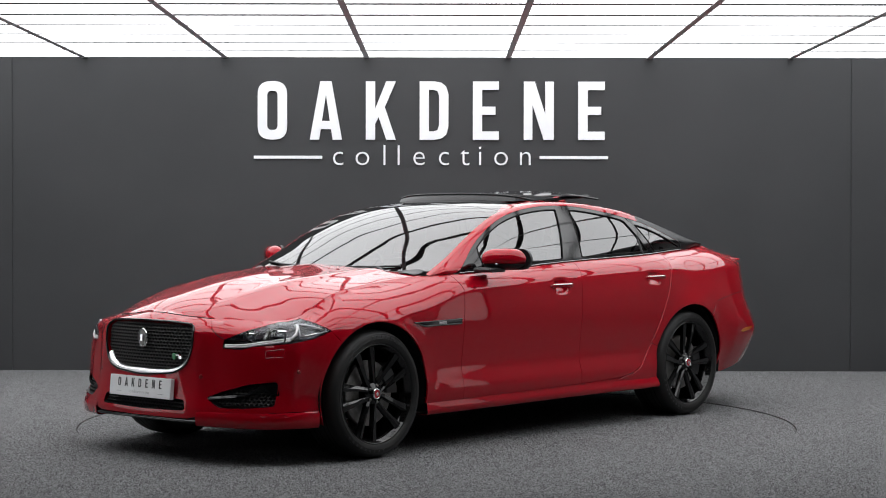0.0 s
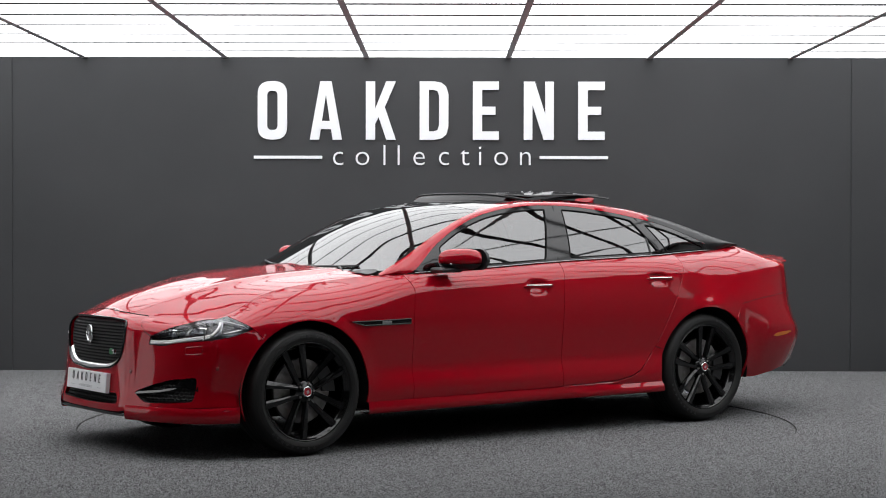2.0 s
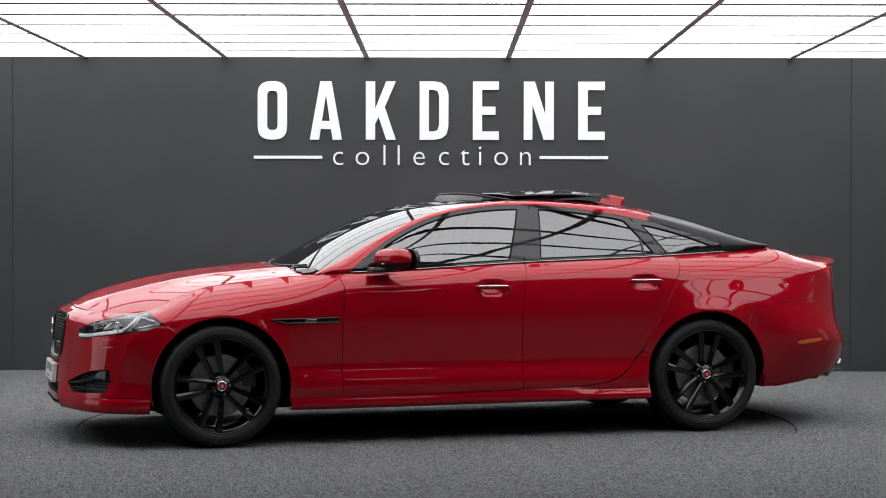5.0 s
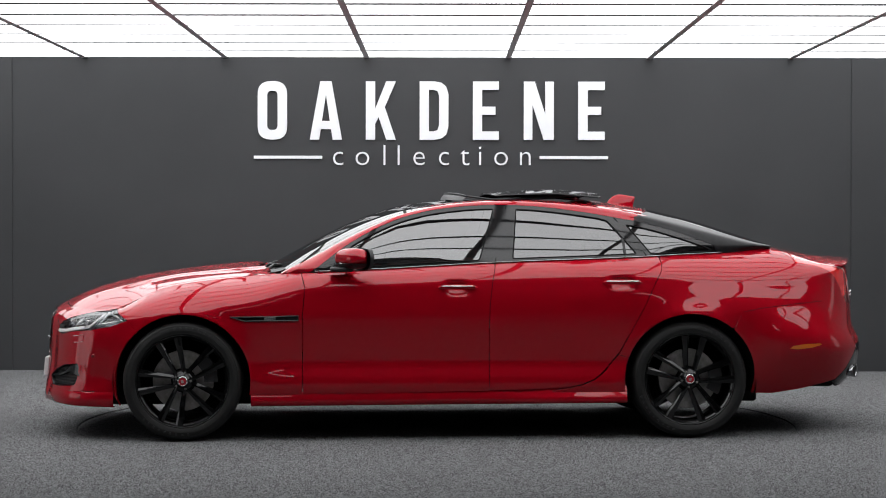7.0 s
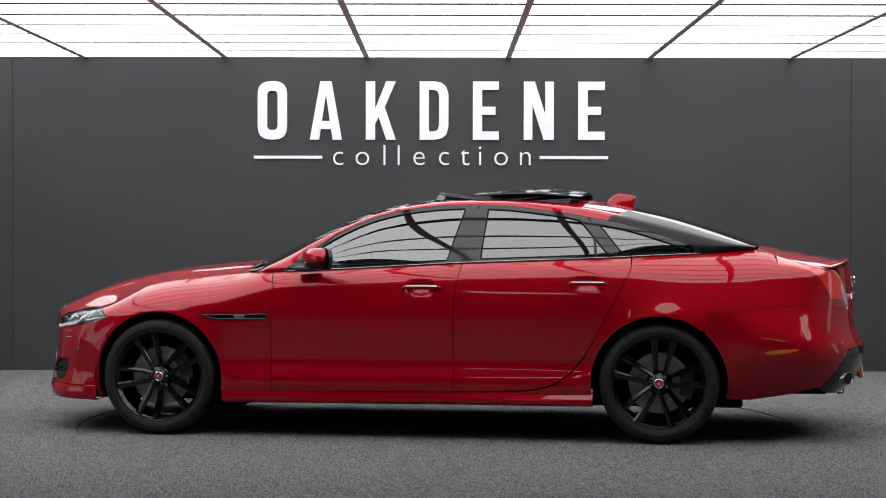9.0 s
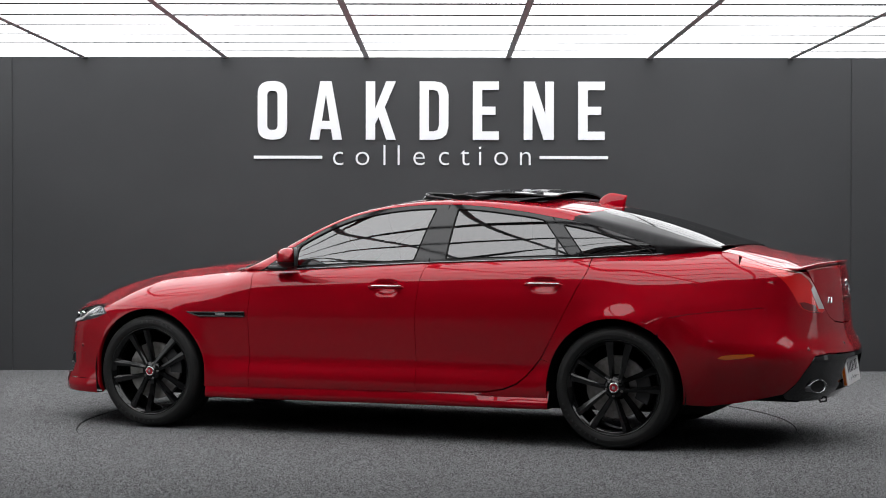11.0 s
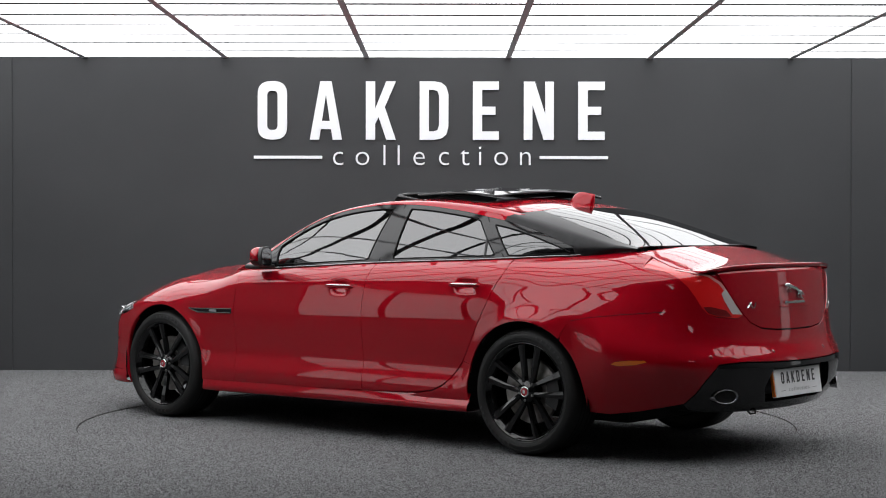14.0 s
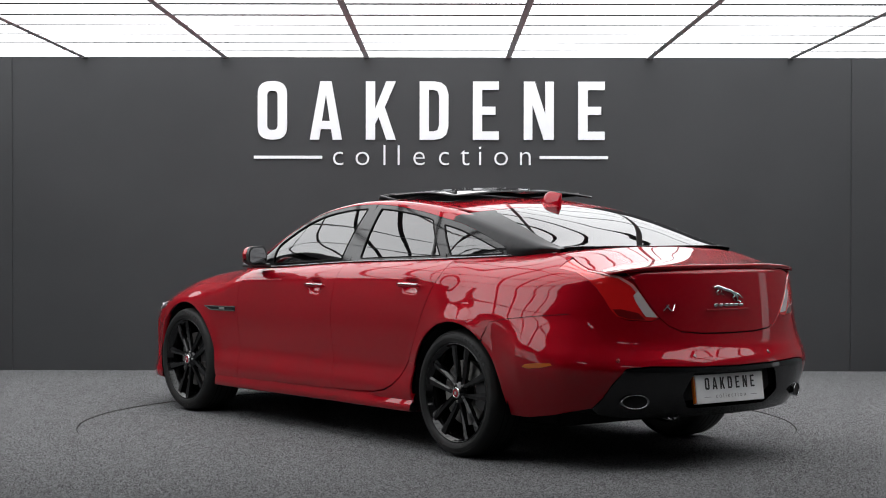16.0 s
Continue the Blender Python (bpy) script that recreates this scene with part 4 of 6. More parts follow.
def slab(poly, holes, m, thick):
    """An extruded slab of an outline, in its own plane, moved by m."""
    v, fa, n = mesh_panel(poly, lambda q: np.stack([np.asarray(q)[:, 0], np.asarray(q)[:, 1], np.zeros(len(q))], 1), step=0.5, holes=holes, depth=thick, gap=0.0)
    bm = bmesh.new()
    vs = [bm.verts.new(m @ Vector(p)) for p in v]
    for f in fa:
        try:
            bm.faces.new([vs[i] for i in f])
        except ValueError:
            pass
    return bm


def words(text, size, m, mat, parent=None, name="lettering", label="", depth=0.002, spacing=1.0):
    cu = bpy.data.curves.new(name, "FONT")
    cu.body, cu.size, cu.extrude, cu.align_x, cu.space_character = text, size, depth, "CENTER", spacing
    cu.resolution_u = 4
    cu.offset = -size * 0.012
    tmp = bpy.data.objects.new(name, cu)
    scene.collection.objects.link(tmp)
    dg = bpy.context.evaluated_depsgraph_get()
    me = bpy.data.meshes.new_from_object(tmp.evaluated_get(dg))
    bpy.data.objects.remove(tmp)
    me.transform(m)
    me.materials.clear()
    me.materials.append(mat)
    ob = new(name, me)
    if parent is not None:
        ob.parent = parent
    if label:
        ob["label"] = label
    return ob


def number_plate(x, y, z, w, h, way, lean):
    """Show plate: white board with dark marks, a small word and two rules. way -1 faces the front."""
    frame_m = pose(x, y, z) @ (pose(0, 0, 0, 90 - lean, 0, -90) if way < 0 else pose(0, 0, 0, 90 - lean, 0, 90))
    bm = bmesh.new()
    box(bm, -w / 2, w / 2, -h / 2, h / 2, -0.026, 0.0, 0.003, frame_m)
    plate = part("number_plate", bm, M_WHITE, CAR, "white show plate with dark lettering")
    cell, step_x = h * 0.42, w * 0.112
    x0 = -step_x * 3
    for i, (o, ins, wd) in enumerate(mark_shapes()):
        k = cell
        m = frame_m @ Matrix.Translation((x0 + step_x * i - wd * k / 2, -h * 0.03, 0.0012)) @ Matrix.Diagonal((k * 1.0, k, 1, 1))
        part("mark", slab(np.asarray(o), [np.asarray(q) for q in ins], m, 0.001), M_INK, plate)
    words("collection", h * 0.235, frame_m @ Matrix.Translation((0, -h * 0.33, 0.0008)), M_INKGREY, plate, "small_word", depth=0.0003, spacing=1.55)
    for sx in (-1, 1):
        bm = bmesh.new()
        box(bm, sx * w * 0.345 - w * 0.045, sx * w * 0.345 + w * 0.045, -h * 0.29, -h * 0.275, 0.0003, 0.0012, 0, frame_m)
        part("rule", bm, M_INKGREY, plate)
    if way > 0:
        bm = bmesh.new()
        box(bm, -w / 2 - 0.010, -w / 2 + 0.02, -h / 2 + 0.004, h / 2 - 0.004, -0.022, -0.005, 0.001, frame_m)
        part("plate_backing", bm, M_AMBER, plate, "edge of an amber plate behind")
    return plate


front_end()


def flanks():
    fender = [(float(s), float(F_TOP(s))) for s in np.linspace(s2, s_of(-0.87), 30)]
    fender = fender + to_s([(-0.8685, 0.97), (-0.8485, 0.905), (-0.8632, 0.74), (-0.8622, 0.47), (-0.8622, SILL_Z)]) + to_s([(-1.17, SILL_Z)]) + ARCH_TOP_F + [HL_TIP]
    wings = both_flanks("front_wing", fender, M_RED, CAR, step=0.026)
    mid_edge = [(0.290, 1.0475), (0.284, 1.02), (0.267, 0.936), (0.250, 0.80), (0.246, 0.65), (0.247, 0.45), (0.249, 0.290)]
    fdoor = to_s([(-0.860, 0.470), (-0.861, 0.74), (-0.846, 0.905), (-0.866, 0.975)]) + top_edge(-0.866, 0.287, 24) + to_s(mid_edge[1:]) + to_s([(-0.3, 0.281), (-0.860, 0.2735)])
    doors = both_flanks("front_door", fdoor, M_RED, CAR, "red front door with chrome handle", step=0.021)
    r_edge = [(1.297, 1.036), (1.285, 0.995), (1.246, 0.925), (1.20, 0.83), (1.145, 0.725), (1.085, 0.612), (1.026, 0.510), (0.941, 0.408), (0.88, 0.358), (0.80, 0.325), (0.70, 0.307), (0.5, 0.297)]
    rdoor = to_s([(0.2515, 0.293), (0.2495, 0.45), (0.2485, 0.65), (0.2525, 0.80), (0.2695, 0.936), (0.2865, 1.02)]) + top_edge(0.2925, 1.292, 22) + to_s(r_edge)
    rdoors = both_flanks("rear_door", rdoor, M_RED, CAR, "red rear door with chrome handle", step=0.021)
    seam = [(1.775, 0.757), (1.90, 0.780), (2.081, 0.800), (2.30, 0.818)]
    lam = tail_outline()
    quarter = to_s([(1.028, 0.503), (1.0875, 0.612), (1.1475, 0.725), (1.2025, 0.83), (1.2485, 0.925), (1.2875, 0.995), (1.2995, 1.036)]) + top_edge(1.300, 2.17, 24)
    quarter += lam[:8] + to_s(seam[::-1]) + to_s(arc(HUB_R, HUB_Z, ARCH, 51, 160, 24))
    both_flanks("rear_wing", quarter, M_RED, CAR, step=0.028)
    both_flanks("wing_flange", to_s([(1.718, 0.672), (1.752, 0.735), (1.80, 0.785), (1.90, 0.80), (1.90, 0.76), (1.80, 0.72), (1.765, 0.655), (1.735, 0.640)]), M_RED, CAR, step=0.02, depth=0.0, lift=-0.005)
    low_q = to_s([(0.885, 0.353), (0.945, 0.404), (1.027, 0.500)]) + to_s(arc(HUB_R, HUB_Z, ARCH, 160, 192, 8)) + to_s([(1.068, 0.262), (0.62, 0.283), (0.70, 0.300), (0.806, 0.319)])
    both_flanks("rear_sill_corner", low_q, M_RED, CAR, step=0.028, gap=0.001)
    # sill skirt, flared outward
    def skirt(side):
        def f(t, w):
            x = -1.165 + 2.24 * t
            k = w * 6
            z = np.interp(k, range(7), (0.305, 0.285, 0.268, 0.245, 0.215, 0.203, 0.205)) + 0.012 * t
            flare = 0.004 + 0.020 * np.clip((x - 0.2) / 0.7, 0, 1)
            off = np.interp(k, range(7), (-0.022, -0.008, -0.004, flare * 0.6, flare, flare - 0.012, -0.10))
            p = flank([(s_of(x), 0.29)])[0]
            return Vector((x, side * (abs(p[1]) + off), z))
        strip("sill_skirt", f, None, 60, 6, M_RED, CAR, "red flared side skirt")
    for side in (-1, 1):
        skirt(side)
    # shut-line trays, so that the gaps read dark
    for side, (w1, d1, d2) in ((-1, (wings[0], doors[0], rdoors[0])), (1, (wings[1], doors[1], rdoors[1]))):
        for door, hx, hz in ((d1, 0.058, 0.905), (d2, 1.045, 0.934)):
            bm = bmesh.new()
            n = 18
            prev = None
            y0 = abs(flank([(s_of(hx), 0.86)])[0][1])
            for i in range(n + 1):
                u = i / n * 2 - 1
                x = hx + 0.118 * u
                r = 0.0125 * (1 - abs(u)**4)**0.5 + 0.001
                bow = 0.020 - 0.018 * abs(u)**3
                ring = [bm.verts.new((x, side * (y0 + bow + 0.55 * r * math.cos(a)), hz + 0.004 * (1 - u * u) + r * math.sin(a))) for a in np.linspace(0, 2 * math.pi, 12, endpoint=False)]
                if prev:
                    for j in range(12):
                        bm.faces.new((prev[j], prev[(j + 1) % 12], ring[(j + 1) % 12], ring[j]))
                prev = ring
            bmesh.ops.recalc_face_normals(bm, faces=bm.faces)
            h = part("door_handle", bm, M_RED, door, "red and chrome pull handle", smooth=True)
            bm = bmesh.new()
            tube(bm, [(hx - 0.10 + 0.20 * i / 10, side * (y0 + 0.028 - 0.016 * abs(i / 5 - 1)**3), hz + 0.008) for i in range(11)], 0.004, 8)
            part("chrome_strip", bm, M_CHROME, h, "chrome strip", smooth=True)
        # side vent behind the front wheel
        v = [(-1.290, 0.734), (-1.10, 0.737), (-0.885, 0.742), (-0.885, 0.708), (-1.20, 0.704)]
        poly = to_s(v)
        vent = panel("side_vent", poly if side < 0 else mirror_s(poly), flank, M_GLOSS, w1, "gloss black side vent", step=0.03, depth=0.01, lift=0.004, gap=0)
        bm = bmesh.new()
        pts = [flank([q])[0] for q in to_s([(-1.285, 0.731), (-1.10, 0.733), (-0.888, 0.738), (-0.888, 0.712), (-1.20, 0.708)])]
        tube(bm, [(p[0], side * (abs(p[1]) + 0.005), p[2]) for p in pts], 0.0035, 6, closed=True)
        part("trim", bm, M_SATIN, vent)
        bm = bmesh.new()
        p = flank([(s_of(-1.05), 0.722)])[0]
        box(bm, -1.085, -1.02, side * (abs(p[1]) + 0.004) - 0.003, side * (abs(p[1]) + 0.004) + 0.003, 0.715, 0.729, 0.001)
        part("bright_mark", bm, M_ALLOY, vent)


def tail_outline():
    """Tail lamp on the near rear corner, as (s, z): from its upper tip down the outer edge, then back up the inner one."""
    e = S_END
    return [(float(a), b) for a, b in ((s_of(2.17), 1.050), (e - 0.98, 1.030), (e - 0.90, 1.000), (e - 0.84, 0.955), (e - 0.79, 0.895), (e - 0.755, 0.840), (e - 0.72, 0.808), (e - 0.66, 0.792),
                                        (e - 0.52, 0.783), (e - 0.475, 0.800), (e - 0.525, 0.850), (e - 0.575, 0.915), (e - 0.625, 0.975), (e - 0.70, 1.016), (e - 0.80, 1.036))] + [(float(e - 0.90), float(F_TOP(e - 0.90)) - 0.006), (float(s_of(2.19)), float(F_TOP(s_of(2.19))) - 0.004)]


def tail():
    e = S_END
    lam = tail_outline()
    # boot lid: rear face
    lid_half = [(e - 0.655, 1.030), (e - 0.60, 0.955), (e - 0.545, 0.885), (e - 0.475, 0.806), (e - 0.42, 0.758), (e - 0.34, 0.728), (e - 0.20, 0.716), (e, 0.713)]
    rim = [(float(s), float(F_TOP(s))) for s in np.linspace(e, e - 0.66, 16)]
    lid = lid_half + [(2 * e - s, z) for s, z in lid_half[::-1][1:]] + [(2 * e - s, z) for s, z in rim[::-1]] + rim[1:]
    boot = panel("boot_lid", lid, flank, M_RED, CAR, "red boot lid with chrome badges", step=0.028)
    # deck on top of it
    dk = [(2.053, -0.40), (2.068, 0.0), (2.053, 0.40), (2.024, 0.655), (2.13, float(edge_y(2.13)) - 0.002), (2.2, float(edge_y(2.2)) - 0.002), (2.27, float(edge_y(2.27)) - 0.002), (2.33, float(edge_y(2.33)) - 0.002), (2.39, float(edge_y(2.39)) - 0.002), (2.46, 0.690), (2.515, 0.60), (2.566, 0.40), (2.594, 0.2), (2.602, 0.0)]
    dk = dk + [(x, -y) for x, y in dk[::-1][1:]][:-2]
    panel("deck", dk, deck, M_RED, boot, step=0.035)
    # lip spoiler along the trailing edge
    def lip(t, w):
        y = -0.66 + 1.32 * t
        a = abs(y) / 0.66
        x = float(np.interp(abs(y), (0, 0.2, 0.4, 0.6, 0.66), (2.602, 2.594, 2.566, 2.510, 2.475)))
        z = float(deck([(x, y)])[0][2])
        k = int(round(w * 5))
        rise = (0.001, 0.005, 0.011, 0.007, -0.006, -0.016)[k] * (1 - a**6)
        return Vector((x + (-0.07, -0.03, 0.004, 0.010, 0.006, -0.010)[k], y, z + rise))
    strip("lip_spoiler", lip, None, 40, 5, M_RED, boot, "red lip spoiler")
    # bumper: from the wheel arch round the tail
    seam = [(1.77, 0.755), (1.90, 0.779), (2.081, 0.799), (2.30, 0.817)]
    sd = [(e - 0.755, 0.838), (e - 0.72, 0.806), (e - 0.66, 0.790), (e - 0.52, 0.781), (e - 0.47, 0.797)]
    gap_low = [(e - 0.415, 0.752), (e - 0.335, 0.722), (e - 0.20, 0.710), (e, 0.707)]
    black_top = [(e, 0.545), (e - 0.30, 0.548), (e - 0.55, 0.556), (e - 0.68, 0.545), (e - 0.745, 0.470), (e - 0.80, 0.390), (e - 0.86, 0.335)]
    low = to_s([(2.30, 0.310), (2.18, 0.285), (1.99, 0.258), (1.885, 0.262)])
    half = to_s(arc(HUB_R, HUB_Z, ARCH, -12, 49, 14)) + to_s(seam) + sd + gap_low + black_top + low
    k = half.index(gap_low[-1])
    right = half[k + 1:]
    left = half[:k]
    poly = left + [gap_low[-1]] + [(2 * e - s, z) for s, z in left[::-1]] + [(2 * e - s, z) for s, z in right[::-1][:-1]] + right
    marker = [(2.055, 0.537), (2.10, 0.530), (2.19, 0.540), (2.25, 0.556), (2.24, 0.566), (2.15, 0.562), (2.08, 0.552)]
    mk = to_s(marker)
    bumper = panel("rear_bumper", poly, flank, M_RED, CAR, "red rear bumper", step=0.03, holes=[mk, mirror_s(mk, e)])
    for p in (mk, mirror_s(mk, e)):
        panel("side_marker", p, flank, M_AMBER, bumper, "amber side reflector", step=0.03, depth=0.006, gap=0.0005)
    # black bead along the seam, in place of the gap's own shade
    for sgn in (1, -1):
        bm = bmesh.new()
        xs = np.linspace(1.785, 2.30, 20)
        line = [(sgn * s_of(float(x)), float(np.interp(x, [p[0] for p in seam], [p[1] for p in seam])) + 0.001) for x in xs]
        tube(bm, [Vector(p) for p in flank(line)], 0.0016, 6)
        part("shut_line_shade", bm, M_MATT, bumper, "black bead drawn as the shade in the gap between wing and bumper")
    # black lower valance
    btm = [(e - 0.86, 0.329), (e - 0.83, 0.300), (e - 0.70, 0.285), (e - 0.45, 0.275), (e, 0.272)]
    bt = [(s, z - 0.006) for s, z in black_top]
    pl = bt[::-1] + [(2 * e - s, z) for s, z in bt[1:]] + [(2 * e - s, z) for s, z in btm[:-1]] + btm[::-1]
    hole = rounded([(e - 0.30, 0.515), (e - 0.36, 0.40), (e - 0.30, 0.325), (e + 0.30, 0.325), (e + 0.36, 0.40), (e + 0.30, 0.515)], 0.02)
    val = panel("valance", pl, flank, M_GLOSS, CAR, "gloss black rear valance", step=0.03, holes=[hole], depth=0.05)
    panel("plate_recess", hole, flank, M_SATIN, val, step=0.05, depth=0.0, lift=-0.05)
    number_plate(2.672, -0.03, 0.425, 0.505, 0.150, 1, 8)
    row = flank(np.stack([e - np.linspace(0.4, 1.0, 60), np.full(60, 0.372)], 1))
    tip_x = lambda y: float(np.interp(y, -row[:, 1], row[:, 0]))
    for side in (-1, 1):
        bm = bmesh.new()
        n = 36
        rings = []
        for k, (rx, rz, x) in enumerate(((0.060, 0.034, -0.04), (0.062, 0.036, 0.010), (0.064, 0.038, 0.022), (0.062, 0.037, 0.027), (0.057, 0.032, 0.022), (0.0565, 0.0315, 0.015))):
            rings.append([bm.verts.new((tip_x(0.610 + side * rx * math.cos(a)) + x, side * 0.610 + rx * math.cos(a), 0.372 + rz * math.sin(a))) for a in np.linspace(0, 2 * math.pi, n, endpoint=False)])
        for A, B in zip(rings, rings[1:]):
            for i in range(n):
                bm.faces.new((A[i], B[i], B[(i + 1) % n], A[(i + 1) % n]))
        bmesh.ops.recalc_face_normals(bm, faces=bm.faces)
        ex = part("exhaust_tip", bm, M_SMOKED, CAR, "oval chrome exhaust tip", smooth=True)
        # flat black cap behind the lip, painting the shade inside the pipe
        bm = bmesh.new()
        c = [bm.verts.new((tip_x(0.610 + side * 0.0565 * math.cos(a)) + 0.017, side * 0.610 + 0.0565 * math.cos(a), 0.372 + 0.0315 * math.sin(a))) for a in np.linspace(0, 2 * math.pi, 24, endpoint=False)]
        bm.faces.new(c)
        part("inside", bm, M_MATT, ex)
    # red closing panel under the lip, behind each lamp's inner edge
    for side in (-1, 1):
        p = [(e - 0.40, 1.030), (e - 0.52, 1.026), (e - 0.66, 1.020), (e - 0.74, 1.010), (e - 0.62, 0.92), (e - 0.50, 0.80), (e - 0.44, 0.85)]
        if side > 0:
            p = [(-s, z) for s, z in p]
        panel("closing_panel", p, flank, M_RED, CAR, step=0.03, depth=0.0, lift=-0.008)
    # tail lamps, one at each corner
    for side in (-1, 1):
        p = lam if side < 0 else [(-s, z) for s, z in lam]
        unit = panel("tail_lamp", p, flank, M_REDLENS, CAR, "red tail lamp with clear strip", step=0.025, depth=0.02)
        clear = [(e - 0.485, 0.802), (e - 0.53, 0.852), (e - 0.58, 0.917), (e - 0.600, 0.940), (e - 0.628, 0.915), (e - 0.612, 0.880), (e - 0.580, 0.835), (e - 0.555, 0.806)]
        q = clear if side < 0 else [(-s, z) for s, z in clear]
        panel("clear_strip", q, flank, M_CLEAR, unit, "clear reversing lens", step=0.02, depth=0.004, lift=0.002, gap=0)
        edge = [(e - 0.600, 0.942), (e - 0.63, 0.975), (e - 0.705, 1.014), (e - 0.80, 1.030), (e - 0.92, 1.044), (e - 0.92, 1.039), (e - 0.80, 1.023), (e - 0.712, 1.005), (e - 0.642, 0.965), (e - 0.612, 0.932)]
        q = edge if side < 0 else [(-s, z) for s, z in edge]
        panel("edge_strip", q, flank, M_PINK, unit, "pale pink light guide along the lamp's edge", step=0.02, depth=0.004, lift=0.002, gap=0)
        dark = [(e - 0.56, 0.790), (e - 0.66, 0.797), (e - 0.715, 0.813), (e - 0.745, 0.845), (e - 0.70, 0.846), (e - 0.60, 0.826)]
        q = dark if side < 0 else [(-s, z) for s, z in dark]
        panel("lower_lens", q, flank, M_SMOKE, unit, step=0.02, depth=0.003, lift=0.002, gap=0)
    # badges: a leaping shape as slanted chrome bars, a name strip, a model mark
    bx = lambda y, z: flank([(e - abs(y), z)])[0][0]
    bm = bmesh.new()
    ex = bx(0.0, 0.92) + 0.008
    spine = [(-0.112, 0.948), (-0.095, 0.956), (-0.070, 0.952), (-0.035, 0.940), (0.005, 0.932), (0.040, 0.915), (0.062, 0.895)]
    tube(bm, [(ex, y, z) for y, z in spine[:3]], 0.0075, 8)
    tube(bm, [(ex, y, z) for y, z in spine[1:]], 0.0095, 8)
    for limb in ([(-0.075, 0.944), (-0.098, 0.926), (-0.086, 0.914)], [(-0.055, 0.940), (-0.066, 0.918), (-0.045, 0.914)],
                 [(0.045, 0.910), (0.022, 0.892), (0.040, 0.880)], [(0.060, 0.898), (0.062, 0.880), (0.090, 0.874)], [(0.030, 0.922), (0.070, 0.912), (0.098, 0.892)]):
        tube(bm, [(ex, y, z) for y, z in limb], 0.0048, 6)
    part("emblem", bm, M_CHROME, boot, "chrome leaping emblem", smooth=True)
    bm = bmesh.new()
    for i in range(6):
        y = -0.098 + 0.0375 * i
        box(bm, bx(y, 0.858) + 0.001, bx(y, 0.858) + 0.006, y - 0.015, y + 0.015, 0.851, 0.865, 0.0015)
    part("name_strip", bm, M_CHROME, boot, "row of small chrome bars")
    bm = bmesh.new()
    for dy, sl in ((-0.42, 0.02), (-0.405, -0.02), (-0.375, 0.006)):
        x = bx(dy, 0.85) + 0.004
        tube(bm, [(x, dy - sl, 0.835), (x, dy + sl, 0.865)], 0.004, 6)
    part("model_mark", bm, M_CHROME, boot, "small chrome mark")
    bm = bmesh.new()
    box(bm, bx(0.1, 0.82) - 0.002, bx(0, 0.82) + 0.004, -0.17, 0.15, 0.832, 0.838, 0.001)
    part("crease_line", bm, M_RED, boot)


flanks()
tail()


